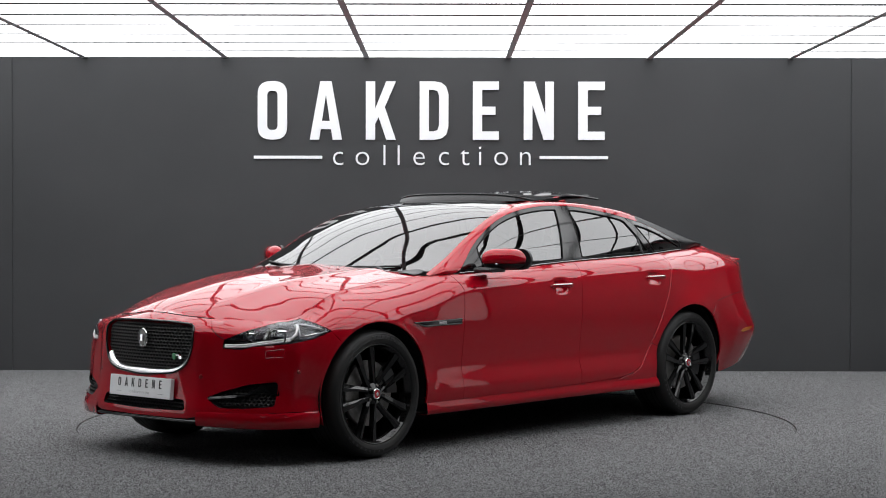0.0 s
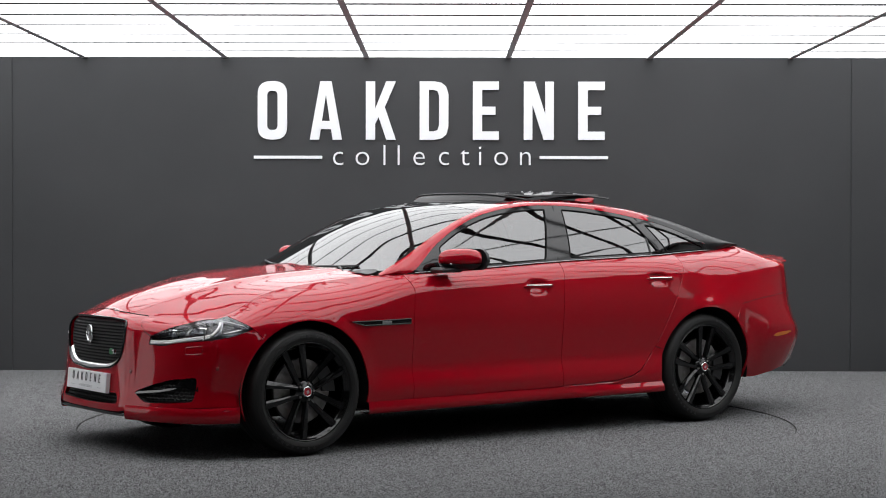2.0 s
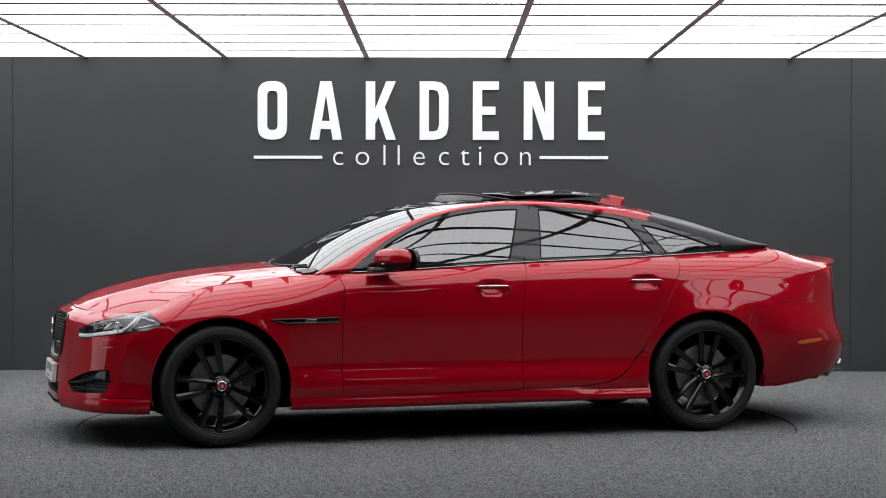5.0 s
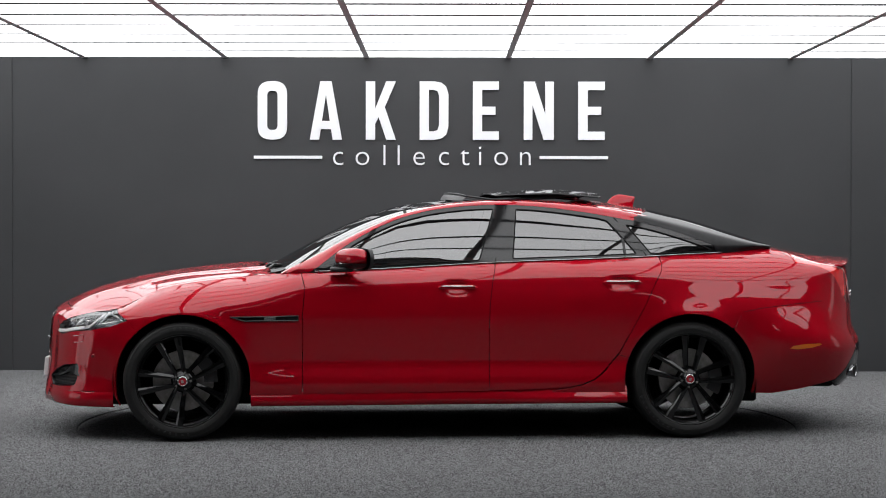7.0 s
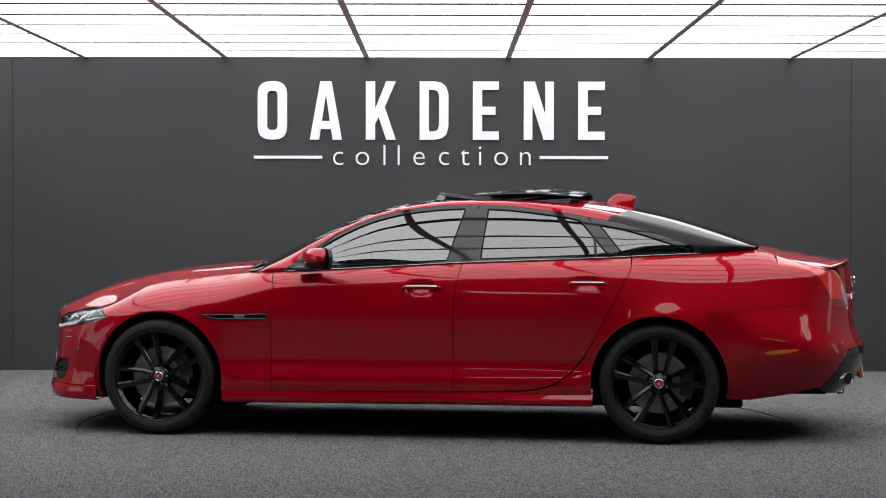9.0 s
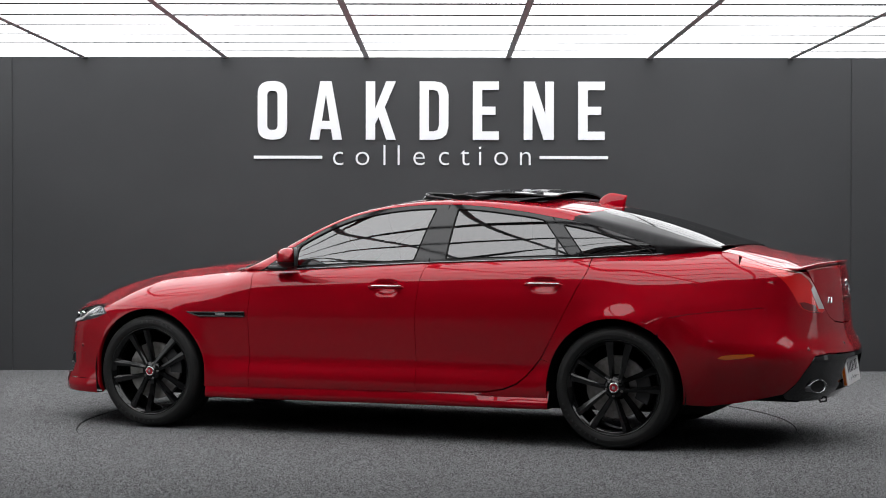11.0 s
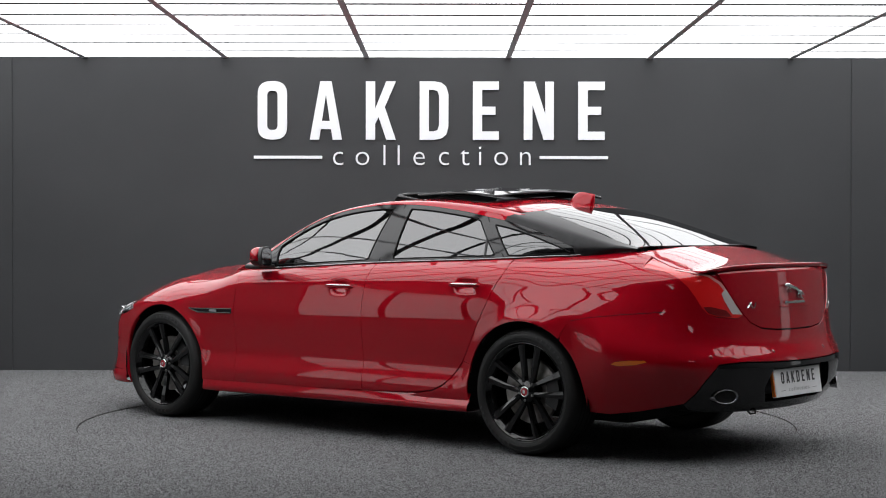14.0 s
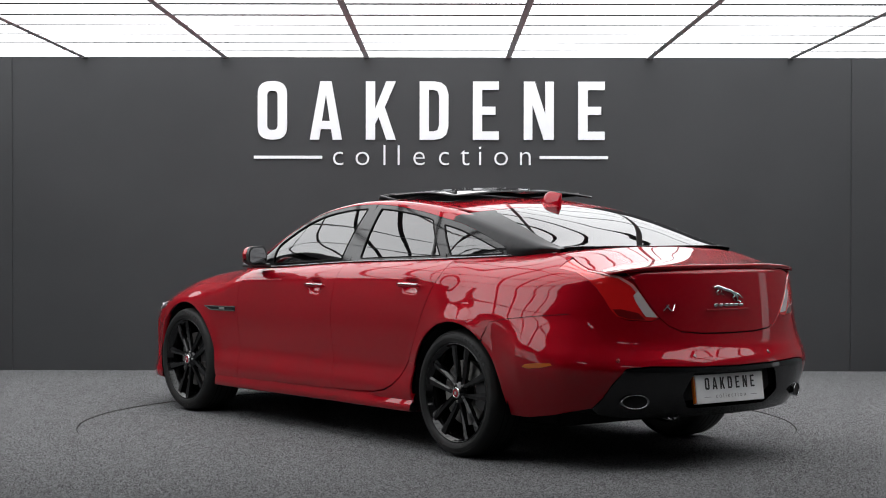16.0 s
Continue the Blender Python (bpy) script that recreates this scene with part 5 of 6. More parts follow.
def roof():
    cowl = [(-1.140, 0.0), (-1.128, 0.2), (-1.095, 0.4), (-1.035, 0.58), (-0.985, 0.665)]
    # bonnet outline from above: rear edge, seam, nose edge
    ss = np.linspace(s2, 0, 26)
    nose = flank(np.stack([ss, F_TOP(ss)], 1))
    seam = np.linspace(s_of(-1.02), s2, 26)
    sp = flank(np.stack([seam, F_TOP(seam)], 1))
    half = [(-1.150, 0.0), (-1.142, 0.2), (-1.115, 0.4), (-1.065, 0.56)] + [(float(p[0]), float(-p[1])) for p in sp] + [(float(p[0]), float(-p[1])) for p in nose[1:]]
    poly = half + [(x, -y) for x, y in half[::-1][1:-1]]
    panel("bonnet", poly, hood, M_RED, CAR, "red bonnet with raised ridges", step=0.03, gap=0.0)
    # windscreen
    yi = lambda x: float(RAIL_Y(x)) - 0.044
    side = [(float(x), yi(float(x))) for x in np.linspace(-0.955, -0.20, 16)]
    half = cowl[:-1] + [(-0.985, 0.69)] + side + [(-0.205, 0.4), (-0.235, 0.2), (-0.245, 0.0)]
    poly = half + [(x, -y) for x, y in half[::-1][1:-1]]
    panel("windscreen", poly, top, M_GLASS, CAR, "tinted windscreen", step=0.04, depth=0.006, gap=0.001)
    # cowl tray and wipers
    def tray(t, w):
        y = -0.72 + 1.44 * t
        x = float(np.interp(abs(y), [c[1] for c in cowl], [c[0] for c in cowl]))
        z = float(top([(x, y)])[0][2])
        return Vector((x + (0.03, -0.012, -0.07)[int(round(w * 2))], y, z + (0.014, -0.004, -0.012)[int(round(w * 2))]))
    cow = strip("cowl", tray, None, 30, 2, M_SATIN, CAR, "black cowl tray below the windscreen")
    for y0, y1 in ((-0.56, 0.02), (-0.02, 0.60)):
        bm = bmesh.new()
        pts = []
        for i in range(13):
            y = y0 + (y1 - y0) * i / 12
            x = float(np.interp(abs(y), [c[1] for c in cowl], [c[0] for c in cowl])) + 0.045 + 0.015 * i / 12
            pts.append((x, y, float(top([(x, y)])[0][2]) + 0.009))
        tube(bm, pts, 0.007, 6)
        tube(bm, [pts[3], (pts[3][0] - 0.05, pts[3][1] - 0.12, pts[3][2] - 0.03)], 0.008, 6)
        part("wiper", bm, M_SATIN, CAR, "black wiper blade and arm", smooth=True)
    # black header between screen and sunroof, roof skin behind
    half = [(-0.240, 0.0), (-0.230, 0.2), (-0.200, 0.4)] + [(float(x), yi(float(x))) for x in (-0.195, -0.1, 0.0)] + [(0.03, 0.56), (0.03, 0.0)]
    poly = half + [(x, -y) for x, y in half[::-1][1:-1]]
    panel("roof_header", poly, top, M_GLOSS, CAR, "gloss black roof header", step=0.05)
    half = [(0.90, 0.0), (0.90, 0.52), (0.92, 0.605), (1.10, 0.605), (1.225, 0.58), (1.262, 0.50), (1.29, 0.3), (1.30, 0.0)]
    poly = half + [(x, -y) for x, y in half[::-1][1:-1]]
    panel("roof_rear", poly, top, M_RED, CAR, "red rear part of the roof", step=0.035)
    # black sheet closing the open sunroof, painting the shade of its well
    bm = bmesh.new()
    box(bm, 0.03, 0.90, -0.545, 0.545, 1.375, 1.385)
    well = part("sunroof_dark_sheet", bm, M_MATT, CAR, "black sheet standing in for the shade below the open sunroof")
    # rails: red from the bonnet to the roof's rear corner, then black to the deck
    def rail(side, x0, x1, slant):
        def f(t, w):
            k = w * 10
            x = x0 + (x1 - x0) * t
            x = x + slant * np.clip((t - 0.7) / 0.3, 0, 1) * (k / 10)
            z0 = float(DLO_Z(x))
            zr, yr = float(RAIL_Z(x)), float(RAIL_Y(x))
            z0 = min(max(z0, float(edge_z(x)) + 0.001), zr - 0.012)
            if k <= 4:
                p = cabin(side)([(x, z0 + (zr - 0.012 - z0) * k / 4)])[0]
                return Vector((p[0], p[1] + side * 0.002, p[2]))
            y_in = yr - 0.046 - 0.068 * np.clip((x + 0.25) / 0.2, 0, 1) * np.clip((1.0 - x) / 0.1, 0, 1)
            if slant == 0:
                y_in = yr - 0.046
            y = yr - 0.010 + (y_in - yr + 0.010) * (k - 5) / 5
            p = top([(x, side * y)])[0]
            return Vector((x, p[1], p[2] - (0.002 if k == 5 else 0)))
        return f
    for side in (-1, 1):
        strip("roof_rail", rail(side, -0.99, 1.15, 0.10), None, 70, 10, M_RED, CAR, "red pillar and roof rail")
    # rear window and the black pillars beside it
    half = [(1.307, 0.0), (1.297, 0.3), (1.270, 0.49), (1.32, 0.515), (1.6, 0.565), (1.9, 0.605), (2.000, 0.614), (2.045, 0.4), (2.060, 0.0)]
    poly = half + [(x, -y) for x, y in half[::-1][1:-1]]
    panel("rear_window", poly, top, M_DARKGLASS, CAR, "dark tinted rear window", step=0.04, depth=0.006, gap=0.001)
    for side in (-1, 1):
        def pillar(t, w, side=side):
            x = 1.157 + (2.018 - 1.157) * t
            k = w * 10
            x = x + 0.115 * (1 - np.clip(t / 0.15, 0, 1)) * np.clip((k - 3) / 7, 0, 1)
            z0 = min(float(DLO_Z(x)), float(RAIL_Z(x)) - 0.010) if x < 1.66 else min(float(edge_z(x)) + 0.001, float(RAIL_Z(x)) - 0.006)
            zr, yr = float(RAIL_Z(x)), float(RAIL_Y(x))
            if k <= 4:
                p = cabin(side)([(x, z0 + (zr - 0.008 - z0) * k / 4)])[0]
                return Vector((p[0], p[1] + side * 0.002, p[2]))
            y_in = float(np.interp(x, (1.27, 1.32, 1.6, 1.9, 2.06), (0.492, 0.517, 0.567, 0.607, 0.618)))
            y = yr - 0.010 + (y_in - yr + 0.010) * (k - 5) / 5
            p = top([(x, side * y)])[0]
            return Vector((x, p[1], p[2]))
        strip("rear_pillar", pillar, None, 44, 10, M_PILLAR, CAR, "satin black rear pillar")
    # sliding glass, tilted open above the roof
    glass_half = [(0.30, 0.0), (0.305, 0.45), (0.33, 0.535), (0.96, 0.545), (0.985, 0.50), (1.0, 0.0)]
    poly = glass_half + [(x, -y) for x, y in glass_half[::-1][1:-1]]
    def raised(q):
        q = np.asarray(q, float)
        p = top(q)
        p[:, 2] += 0.030 + 0.022 * np.clip((q[:, 0] - 0.30) / 0.4, 0, 1) - 0.0 * q[:, 0]
        return p
    pane = panel("sunroof_pane", rounded(poly, 0.03), raised, M_GLOSS, CAR, "black tinted sunroof pane slid open", step=0.05, depth=0.012)
    for side in (-1, 1):
        bm = bmesh.new()
        tube(bm, [(0.42, side * 0.50, 1.43), (0.62, side * 0.50, 1.452), (0.90, side * 0.49, 1.470)], 0.012, 6)
        part("guide_arm", bm, M_SATIN, pane)
    def deflect(t, w):
        y = -0.50 + 1.0 * t
        a = abs(y) / 0.50
        x = 0.035 + 0.10 * a**2.4 - 0.015
        zb = float(top([(x, y)])[0][2])
        k = int(round(w * 3))
        return Vector((x + (0.0, 0.012, 0.028, 0.045)[k], y, zb + (0.0, 0.022, 0.037, 0.036)[k] * (1 - 0.35 * a**6)))
    strip("wind_deflector", deflect, None, 30, 3, M_SATIN, CAR, "black mesh wind deflector")
    bm = bmesh.new()
    tube(bm, [deflect(i / 30, 2 / 3) + Vector((0, 0, 0.003)) for i in range(31)], 0.006, 6)
    for side in (-1, 1):
        tube(bm, [(0.15, side * 0.50, 1.455), (0.36, side * 0.52, 1.425)], 0.008, 6)
    part("deflector_rim", bm, M_SATIN, CAR, smooth=True)
    # aerial fin
    bm = bmesh.new()
    secs = []
    for i in range(11):
        t = i / 10
        x = 1.10 + 0.17 * t
        zb = float(CROWN(x)) - 0.004
        h = 0.076 * math.sin(min(t * 1.9, 1.0) * math.pi / 2)**0.8 * (1 - 0.0 * t) + 0.002
        wd = 0.030 * (1 - 0.55 * t) * min(1.0, 0.25 + t * 3)
        secs.append([bm.verts.new((x + 0.035 * k * t * 0.5, sgn * wd * (1 - k**1.6) * 0.9 + 0.0, zb + h * k)) for sgn, k in ((-1, 0), (-1, 0.35), (-1, 0.75), (-1, 0.97), (1, 0.97), (1, 0.75), (1, 0.35), (1, 0))])
    for a, b in zip(secs, secs[1:]):
        for j in range(7):
            bm.faces.new((a[j], b[j], b[j + 1], a[j + 1]))
    bm.faces.new(secs[-1])
    bm.faces.new(secs[0][::-1])
    bmesh.ops.recalc_face_normals(bm, faces=bm.faces)
    part("aerial_fin", bm, M_RED, CAR, "red shark-fin aerial", smooth=True)


DLO_Z = hermite((-1.1, -0.99, -0.88, -0.80, -0.729, -0.61, -0.473, -0.302, -0.131, 0.041, 0.213, 0.351, 0.559, 0.732, 0.906, 1.017, 1.255, 1.43, 1.605, 1.74, 1.90, 2.06),
                (0.93, 0.965, 0.985, 1.005, 1.058, 1.147, 1.229, 1.308, 1.357, 1.384, 1.398, 1.400, 1.391, 1.372, 1.348, 1.328, 1.283, 1.232, 1.172, 1.125, 1.128, 1.130))


def side_windows():
    for side in (-1, 1):
        f = cabin(side)
        xs = np.linspace(-0.80, 1.73, 60)
        outer = [(float(x), float(DLO_Z(x)) - 0.001) for x in xs] + [(float(x), float(edge_z(x)) + 0.004) for x in xs[::-1][1:-1]]
        up = lambda x, d=0.026: (x, float(DLO_Z(x)) - d)
        dn = lambda x, d=0.024: (x, float(edge_z(x)) + d)
        front = [dn(-0.575), dn(-0.2), dn(0.197)] + [up(0.292)] + [up(float(x)) for x in np.linspace(0.2, -0.575, 16)] + [(-0.585, 1.10)]
        rear = [dn(0.398), dn(0.8), dn(1.155), up(0.985, 0.03)] + [up(float(x)) for x in np.linspace(0.93, 0.43, 8)]
        quart = [dn(1.245, 0.02), dn(1.45, 0.018), dn(1.60, 0.016), (1.635, 1.122), (1.60, 1.140)] + [up(float(x), 0.034) for x in np.linspace(1.52, 1.10, 6)]
        front, rear, quart = [rounded(p, 0.012, 3) for p in (front, rear, quart)]
        fr = panel("window_frame", outer, f, M_GLOSS, CAR, "black window surround", step=0.05, holes=[front, rear, quart], depth=0.012, gap=0.001)
        for name, p, m in (("front_window", front, M_GLASS), ("rear_window", rear, M_DARKGLASS), ("quarter_window", quart, M_DARKGLASS)):
            panel(name, p, f, m, fr, "tinted side window", step=0.05, depth=0.0, lift=-0.004, gap=-0.003)
            bm = bmesh.new()
            tube(bm, [Vector(v) for v in f(dense(p, 0.04))], 0.0042, 6, closed=True)
            part("seal", bm, M_MATT, fr, "matt rubber window seal", smooth=True)
        # seams and bright edges
        bm = bmesh.new()
        tube(bm, [Vector(f([(float(x), float(edge_z(x)) + 0.006)])[0]) + Vector((0, side * 0.004, 0)) for x in np.linspace(-0.79, 1.70, 50)], 0.004, 6)
        part("waist_strip", bm, M_SMOKED, fr, "dark chrome waist strip", smooth=True)
        bm = bmesh.new()
        a, b = f([(0.292, 1.056)])[0], f([(0.372, 1.395)])[0]
        tube(bm, [a, (a + b) / 2 + np.array((0, side * 0.003, 0)), b], 0.0035, 6)
        part("pillar_seam", bm, M_MATT, fr)
        bm = bmesh.new()
        a, b = f([(1.215, 1.095)])[0], f([(1.03, 1.322)])[0]
        tube(bm, [a, (a + b) / 2 + np.array((0, side * 0.003, 0)), b], 0.004, 6)
        part("pillar_seam", bm, M_MATT, fr)
        bm = bmesh.new()
        a, b = f([(1.085, 1.085)])[0], f([(1.075, 1.20)])[0]
        tube(bm, [a - np.array((0, side * 0.006, 0)), b - np.array((0, side * 0.006, 0))], 0.010, 6)
        part("divider", bm, M_SATIN, fr)
        mirror(side)


def mirror(side):
    """Door mirror: red shell over a black foot, glass to the rear, a lamp strip along it."""
    foot = bmesh.new()
    box(foot, -0.70, -0.56, 0.86, 1.00, 1.000, 1.028, 0.012)
    bmesh.ops.scale(foot, vec=(1, side, 1), verts=foot.verts)
    bmesh.ops.recalc_face_normals(foot, faces=foot.faces)
    base = part("door_mirror", foot, M_SATIN, CAR, "red door mirror on a black foot")

    def shell(z_lo, z_hi, name, mat, label=""):
        bm = bmesh.new()
        rings = []
        n = 14
        for i in range(n + 1):
            t = i / n
            y = 0.895 + 0.205 * t
            r = (1 - abs(2 * t - 0.92)**3.4 * 0.92)**0.5 if abs(2 * t - 0.92) < 1.02 else 0.05
            r = max(r, 0.12)
            ring = []
            for j in range(20):
                a = 2 * math.pi * j / 20
                cx, cz = math.cos(a), math.sin(a)
                x = -0.620 + (0.075 * r * cx if cx < 0 else 0.050 * r * min(cx * 1.6, 1.0)) + 0.115 * t
                z = 1.078 + 0.062 * r * (abs(cz)**0.75) * (1 if cz > 0 else -1)
                z = min(max(z, z_lo), z_hi)
                ring.append(bm.verts.new((x, side * y, z)))
            rings.append(ring)
        for A, B in zip(rings, rings[1:]):
            for j in range(20):
                bm.faces.new((A[j], A[(j + 1) % 20], B[(j + 1) % 20], B[j]))
        bm.faces.new(rings[0])
        bm.faces.new(rings[-1][::-1])
        bmesh.ops.recalc_face_normals(bm, faces=bm.faces)
        return part(name, bm, mat, base, label, smooth=True)
    shell(1.050, 1.2, "shell", M_RED, "red mirror shell")
    shell(1.0, 1.049, "lower_shell", M_SATIN, "black lower shell")
    bm = bmesh.new()
    tube(bm, [(-0.640 + 0.016 * i, side * (0.985 + 0.0135 * i), 1.049) for i in range(8)], 0.005, 6)
    part("indicator", bm, M_ALLOY, base, "clear indicator strip")
    rim = [(0.895, 1.012), (1.085, 1.015), (1.112, 1.075), (1.085, 1.136), (0.925, 1.140), (0.893, 1.085)]
    rim = rounded(rim, 0.03, 4)
    bm = bmesh.new()
    swept = lambda y: -0.572 + 0.56 * (y - 0.895)   # the shell leans back towards its tip
    a = [bm.verts.new((swept(y) + 0.012, side * y, z)) for y, z in rim]
    b = [bm.verts.new((swept(y) - 0.010, side * (1.0 + (y - 1.0) * 1.02), 1.076 + (z - 1.076) * 1.02)) for y, z in rim]
    bm.faces.new(a)
    for i in range(len(rim)):
        bm.faces.new((a[i], a[(i + 1) % len(rim)], b[(i + 1) % len(rim)], b[i]))
    bmesh.ops.recalc_face_normals(bm, faces=bm.faces)
    part("bezel", bm, M_SATIN, base, "black mirror bezel")
    bm = bmesh.new()
    v = [bm.verts.new((swept(1.0 + (y - 1.0) * 0.86) + 0.015, side * (1.0 + (y - 1.0) * 0.86), 1.076 + (z - 1.076) * 0.86)) for y, z in rim]
    bm.faces.new(v)
    # smoked tint stands in for the dark reflection of the car's flank
    part("mirror_glass", bm, M_SMOKED, base, "mirror glass tinted dark for the dark flank it should reflect")


roof()
side_windows()


# ---- wheels ----
def wheel():
    """Left wheel round its hub; the face looks to -y."""
    hub = new("wheel")
    hub.parent = CAR
    hub["label"] = "gloss black ten-spoke alloy wheel with low-profile tyre"
    bm = bmesh.new()
    R = 0.352
    lathe(bm, [(0.270, 0.002), (0.277, -0.010), (0.290, -0.019), (0.314, -0.020), (0.332, -0.012), (0.344, 0.004), (0.350, 0.022), (R, 0.05), (R, 0.19), (0.348, 0.225), (0.335, 0.245), (0.30, 0.255), (0.262, 0.245)], 96)
    part("tyre", bm, M_TYRE, hub, "black low-profile tyre", smooth=True)
    bm = bmesh.new()
    for ry in (0.062, 0.095, 0.145, 0.178):
        lathe(bm, [(R + 0.0004, ry - 0.004), (R + 0.0008, ry), (R + 0.0004, ry + 0.004)], 96)
    part("tread_groove", bm, M_MATT, hub)
    bm = bmesh.new()
    for rr, yy in ((0.303, -0.0212), (0.284, -0.017), (0.328, -0.0160)):
        lathe(bm, [(rr - 0.0018, yy + 0.001), (rr, yy - 0.0012), (rr + 0.0018, yy + 0.001)], 96)
    part("sidewall_ridge", bm, M_TYRE, hub, smooth=True)
    for a0, n in ((40, 7), (205, 9)):
        for k in range(n):
            a = math.radians(a0 + 6.5 * k)
            bm = bmesh.new()
            vs = [(r * math.cos(a + d), -0.0214, r * math.sin(a + d)) for r, d in ((0.307, -0.020), (0.320, -0.020), (0.320, 0.020), (0.307, 0.020))]
            f0 = [bm.verts.new(p) for p in vs]
            f1 = [bm.verts.new((p[0], -0.018, p[2])) for p in vs]
            bm.faces.new(f0)
            for i in range(4):
                bm.faces.new((f0[i], f1[i], f1[(i + 1) % 4], f0[(i + 1) % 4]))
            bmesh.ops.recalc_face_normals(bm, faces=bm.faces)
            part("sidewall_mark", bm, M_SATIN, hub)
    bm = bmesh.new()
    lathe(bm, [(0.262, 0.245), (0.252, 0.235), (0.246, 0.12), (0.246, 0.03), (0.256, 0.010), (0.264, 0.006), (0.268, -0.009), (0.2735, -0.012), (0.2765, -0.004), (0.274, 0.006)], 96)
    part("rim", bm, M_RIM, hub, "gloss black rim", smooth=True)
    # spokes: five splayed pairs, each with a sharp ridge
    for k in range(10):
        pair, sgn = divmod(k, 2)
        sgn = 1 if sgn else -1
        base = math.radians(90 + 72 * pair)
        bm = bmesh.new()
        secs = []
        for r, ang, w, y, dp in ((0.042, 29, 0.013, 0.012, 0.03), (0.085, 20, 0.0135, 0.014, 0.028), (0.15, 15.5, 0.0165, 0.010, 0.026), (0.21, 13.4, 0.0205, 0.004, 0.024), (0.262, 12.6, 0.0245, 0.001, 0.022)):
            a = base + sgn * math.radians(ang)
            c, s = math.cos(a), math.sin(a)
            tx, tz = -s, c
            row = []
            for u, d in ((-1, dp), (-1, 0.006), (-0.25 * sgn - 0.25, -0.002), (0.85, 0.002), (1, dp)):
                row.append(bm.verts.new((r * c + tx * w * u, y + d, r * s + tz * w * u)))
            secs.append(row)
        for A, B in zip(secs, secs[1:]):
            for j in range(4):
                bm.faces.new((A[j], A[j + 1], B[j + 1], B[j]))
        bmesh.ops.recalc_face_normals(bm, faces=bm.faces)
        part("spoke", bm, M_RIM, hub)
    bm = bmesh.new()
    lathe(bm, [(0.066, 0.05), (0.064, 0.018), (0.050, 0.010), (0.034, 0.006), (0.033, 0.0), (0.0, 0.0)], 48)
    part("hub", bm, M_RIM, hub, smooth=True)
    bm = bmesh.new()
    lathe(bm, [(0.031, 0.002), (0.0300, -0.006), (0.024, -0.009), (0.023, -0.007)], 36)
    cap = part("centre_cap", bm, M_CHROME, hub, "chrome ring of the centre cap", smooth=True)
    bm = bmesh.new()
    lathe(bm, [(0.0235, -0.0065), (0.012, -0.0085), (0.0005, -0.009)], 36)
    part("cap_face", bm, M_BADGE, cap, "red cap face", smooth=True)
    bm = bmesh.new()
    box(bm, -0.008, 0.007, -0.0105, -0.008, -0.009, 0.008, 0.002)
    part("cap_mark", bm, M_ALLOY, cap)
    for k in range(5):
        a = math.radians(54 + 72 * k)
        bm = bmesh.new()
        lathe(bm, [(0.008, 0.02), (0.0075, 0.002), (0.005, -0.002), (0.0, -0.002)], 6, Matrix.Translation((0.048 * math.cos(a), 0.004, 0.048 * math.sin(a))))
        part("wheel_nut", bm, M_DISC, hub)
    bm = bmesh.new()
    lathe(bm, [(0.075, 0.09), (0.075, 0.062), (0.178, 0.060), (0.180, 0.064), (0.180, 0.086), (0.178, 0.09), (0.075, 0.09)], 64)
    part("brake_disc", bm, M_DISC, hub, "worn steel brake disc")
    bm = bmesh.new()
    for i in range(8):
        a0, a1 = math.radians(-22 + 7 * i), math.radians(-15 + 7 * i)
        q = []
        for r in (0.125, 0.205):
            for y in (0.040, 0.11):
                for a in (a0, a1):
                    q.append(bm.verts.new((r * math.cos(a), y, r * math.sin(a))))
        for fa in ((0, 1, 3, 2), (4, 6, 7, 5), (0, 4, 5, 1), (2, 3, 7, 6)):
            bm.faces.new([q[j] for j in fa])
        if i in (0, 7):
            for fa in ((0, 2, 6, 4), (1, 5, 7, 3)):
                bm.faces.new([q[j] for j in fa])
    bmesh.ops.remove_doubles(bm, verts=bm.verts, dist=0.0005)
    bmesh.ops.recalc_face_normals(bm, faces=bm.faces)
    part("caliper", bm, M_SATIN, hub, "dark brake caliper")
    return hub


WHEEL = wheel()
WHEEL_Y = 0.915
for wi, (wx, side, spin) in enumerate(((HUB_F, -1, -19.5), (HUB_R, -1, 6), (HUB_F, 1, 20), (HUB_R, 1, 40))):
    m = pose(wx, side * WHEEL_Y, 0.352) @ pose(0, 0, 0, 0, spin, 0 if side < 0 else 180)
    if wi == 0:
        WHEEL.matrix_basis = m
    else:
        copy_thing(WHEEL, m)


# ---- underside, wheel wells and cabin ----
def sensors():
    """Parking sensors, and the flush cover of the headlamp washer."""
    e = S_END
    for s, z in ((0.43, 0.47), (0.98, 0.50), (e - 0.28, 0.60), (e - 0.72, 0.585)):
        for q in (s, -s):
            c = flank([(q, z)])[0]
            n = normals_of(flank, [(q, z)])[0]
            turn = Vector(n).to_track_quat("-Y", "Z").to_matrix().to_4x4()
            bm = bmesh.new()
            lathe(bm, [(0.0105, 0.004), (0.0105, -0.0012), (0.0085, -0.0018), (0.0, -0.0018)], 16, Matrix.Translation(c) @ turn)
            part("parking_sensor", bm, M_SMOKE, CAR, "small dark red parking sensor", smooth=True)
    for q in (1, -1):
        cov = [(q * 0.80, 0.575), (q * 0.90, 0.580), (q * 0.90, 0.622), (q * 0.80, 0.612)]
        bm = bmesh.new()
        tube(bm, [Vector(p) for p in flank(dense(cov, 0.03))], 0.0012, 4, closed=True)
        part("washer_cover", bm, M_SMOKE, CAR, "outline of the headlamp washer cover")


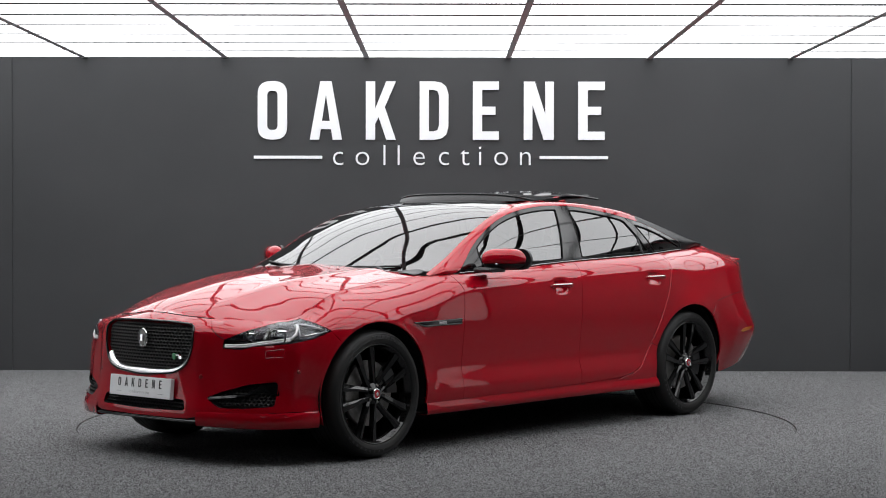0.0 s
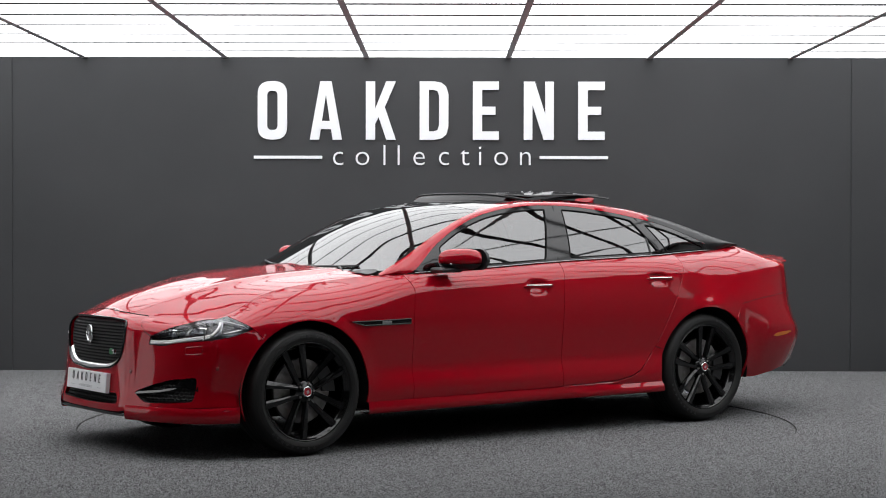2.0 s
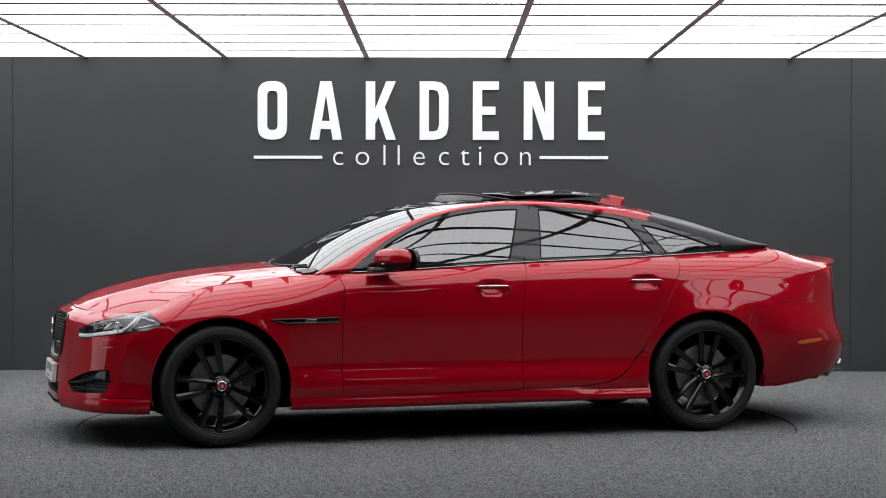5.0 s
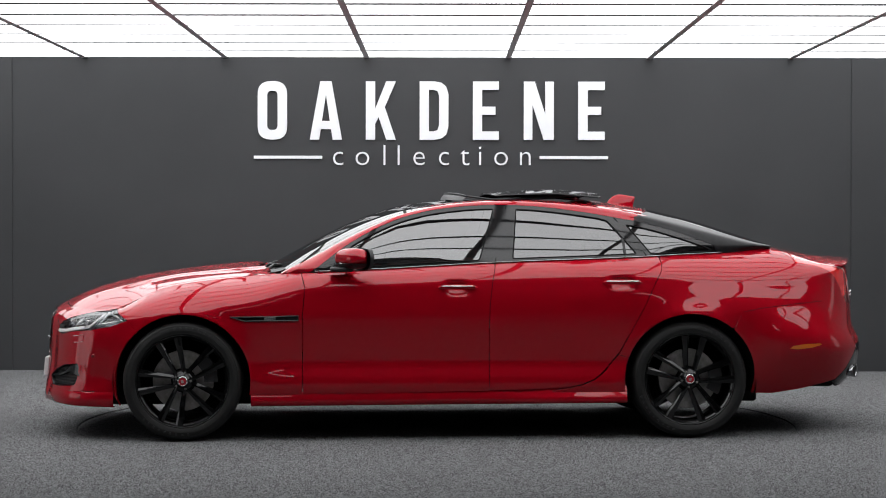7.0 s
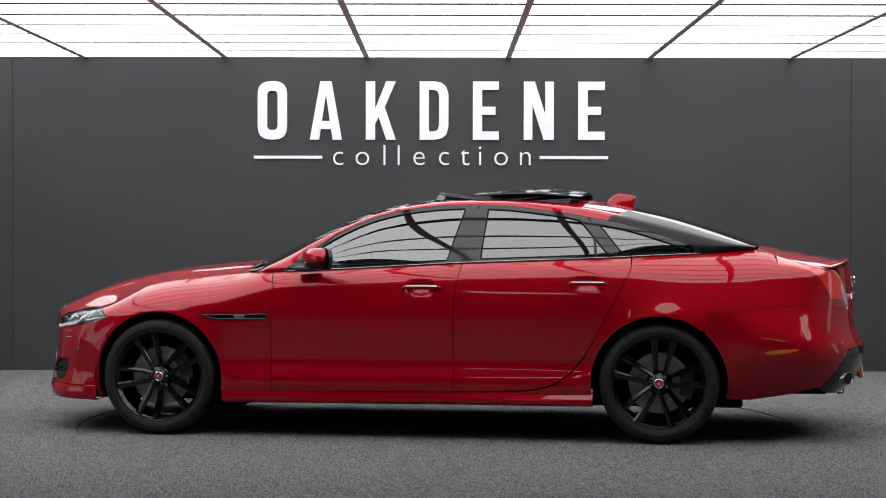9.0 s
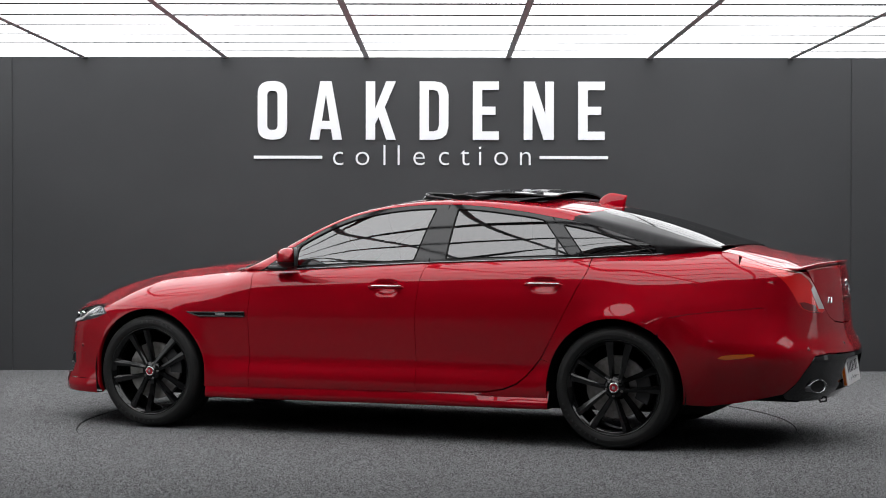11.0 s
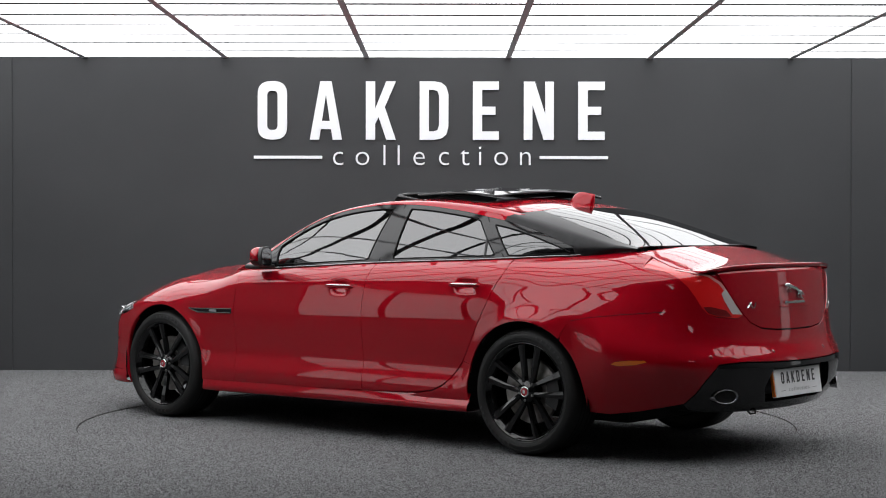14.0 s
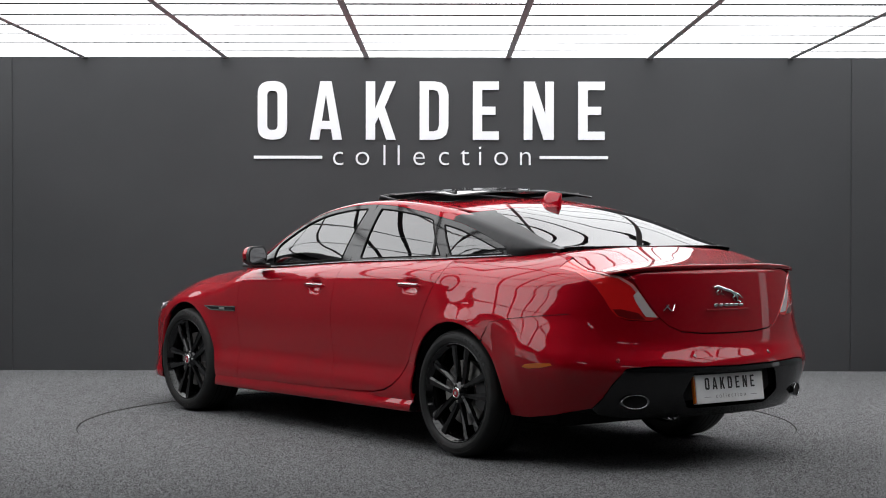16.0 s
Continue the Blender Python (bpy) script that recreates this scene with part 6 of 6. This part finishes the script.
def inner_body():
    bm = bmesh.new()
    box(bm, -2.25, 1.95, -0.60, 0.60, 0.185, 0.30, 0.02)
    box(bm, 1.9, 2.45, -0.55, 0.55, 0.27, 0.35, 0.02)
    box(bm, -1.05, 0.95, -0.82, 0.82, 0.20, 0.40, 0.02)
    under = part("underbody", bm, M_MATT, CAR, "black underbody")
    for hx in (HUB_F, HUB_R):
        for side in (-1, 1):
            bm = bmesh.new()
            ring = [(hx + 0.412 * math.cos(a), HUB_Z + 0.412 * math.sin(a)) for a in np.linspace(math.radians(-12), math.radians(192), 30)]
            A = [bm.verts.new((x, side * 0.60, z)) for x, z in ring]
            B = [bm.verts.new((x, side * 0.895, z)) for x, z in ring]
            for i in range(29):
                bm.faces.new((A[i], A[i + 1], B[i + 1], B[i]))
            bm.faces.new(A)
            part("arch_liner", bm, M_MATT, under)
    bm = bmesh.new()
    box(bm, -2.2, -0.95, -0.60, 0.60, 0.30, 0.70)
    part("engine_shell", bm, M_MATT, under)
    bm = bmesh.new()
    box(bm, 1.10, 2.40, -0.60, 0.60, 0.30, 0.92)
    part("inner_shell", bm, M_MATT, under)
    # dashboard, seats, wheel
    bm = bmesh.new()
    box(bm, -1.02, -0.48, -0.74, 0.74, 0.70, 0.985, 0.06)
    dash = part("dashboard", bm, M_LEATHER, CAR, "black leather dashboard")
    bm = bmesh.new()
    ring = [(-0.36 + 0.06 * math.sin(a), 0.37 + 0.18 * math.cos(a), 0.93 + 0.175 * math.sin(a)) for a in np.linspace(0, 2 * math.pi, 28, endpoint=False)]
    tube(bm, ring, 0.014, 8, closed=True)
    tube(bm, [(-0.36, 0.20, 0.93), (-0.40, 0.37, 0.93), (-0.36, 0.54, 0.93)], 0.018, 8)
    part("steering_wheel", bm, M_LEATHER, dash, smooth=True)
    for x, ys in ((0.12, (-0.37, 0.37)), (1.02, (-0.38, 0.0, 0.38))):
        for y in ys:
            bm = bmesh.new()
            box(bm, x - 0.48, x + 0.08, y - 0.25, y + 0.25, 0.40, 0.58, 0.05)
            box(bm, -0.06, 0.06, y - 0.25, y + 0.25, 0.0, 0.62, 0.05, pose(x + 0.06, 0, 0.52, 0, 18, 0))
            seat = part("seat", bm, M_LEATHER, CAR, "black leather seat", smooth=False)
            bm = bmesh.new()
            box(bm, -0.045, 0.045, y - 0.13, y + 0.13, 0.0, 0.17, 0.04, pose(x + 0.27, 0, 1.13, 0, 12, 0))
            part("headrest", bm, M_LEATHER, seat)
    bm = bmesh.new()
    tube(bm, [(2.50, -0.30, 0.285), (2.53, -0.30, 0.255), (2.56, -0.30, 0.262), (2.56, -0.30, 0.29)], 0.006, 6)
    part("tow_eye", bm, M_SATIN, under, smooth=True)


sensors()
inner_body()


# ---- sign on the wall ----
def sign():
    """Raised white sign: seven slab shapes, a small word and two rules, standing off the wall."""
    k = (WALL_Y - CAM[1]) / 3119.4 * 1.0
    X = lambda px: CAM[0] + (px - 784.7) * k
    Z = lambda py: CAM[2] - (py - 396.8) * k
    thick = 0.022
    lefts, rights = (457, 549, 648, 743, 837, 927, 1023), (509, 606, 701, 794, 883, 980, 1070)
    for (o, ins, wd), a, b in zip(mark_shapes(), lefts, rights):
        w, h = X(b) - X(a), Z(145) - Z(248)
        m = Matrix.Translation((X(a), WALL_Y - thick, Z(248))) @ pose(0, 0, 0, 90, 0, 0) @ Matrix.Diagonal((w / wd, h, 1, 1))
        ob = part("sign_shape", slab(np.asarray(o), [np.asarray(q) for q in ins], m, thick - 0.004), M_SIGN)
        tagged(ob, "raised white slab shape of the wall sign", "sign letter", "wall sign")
    for i, ch in enumerate("collection"):
        cx = (599, 642, 681, 706, 742, 786, 823, 850, 887, 930)[i]
        m = Matrix.Translation((X(cx), WALL_Y - 0.010, Z(293))) @ pose(0, 0, 0, 90, 0, 0)
        ob = words(ch, 0.262, m, M_SIGN, None, "sign_letter", depth=0.008)
        tagged(ob, "small raised white letter on the dark wall", "sign letter", "wall sign small word")
    for a, b in ((450, 571), (955, 1076)):
        bm = bmesh.new()
        box(bm, X(a), X(b), WALL_Y - 0.018, WALL_Y - 0.001, Z(282), Z(276.5), 0.003)
        tagged(part("sign_rule", bm, M_SIGN), "raised white bar beside the small word", "sign bar", "wall sign bars")


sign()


# ---- what moves ----
TURN_START, TURN_RATE = 48.2, -6.311


def motions():
    rows = [(t, TURN_START + TURN_RATE * t) for t in (0.0, 2.0, 4.0, 6.0, 8.0, 10.0, 12.0, 14.0, 16.0)]
    walk(TABLE, [(t, pose(0, 0, 0, 0, 0, a)) for t, a in rows])
    walk(CAR, [(t, pose(0, 0, 0, 0, 0, a) @ pose(0, -0.05, 0)) for t, a in rows])


motions()
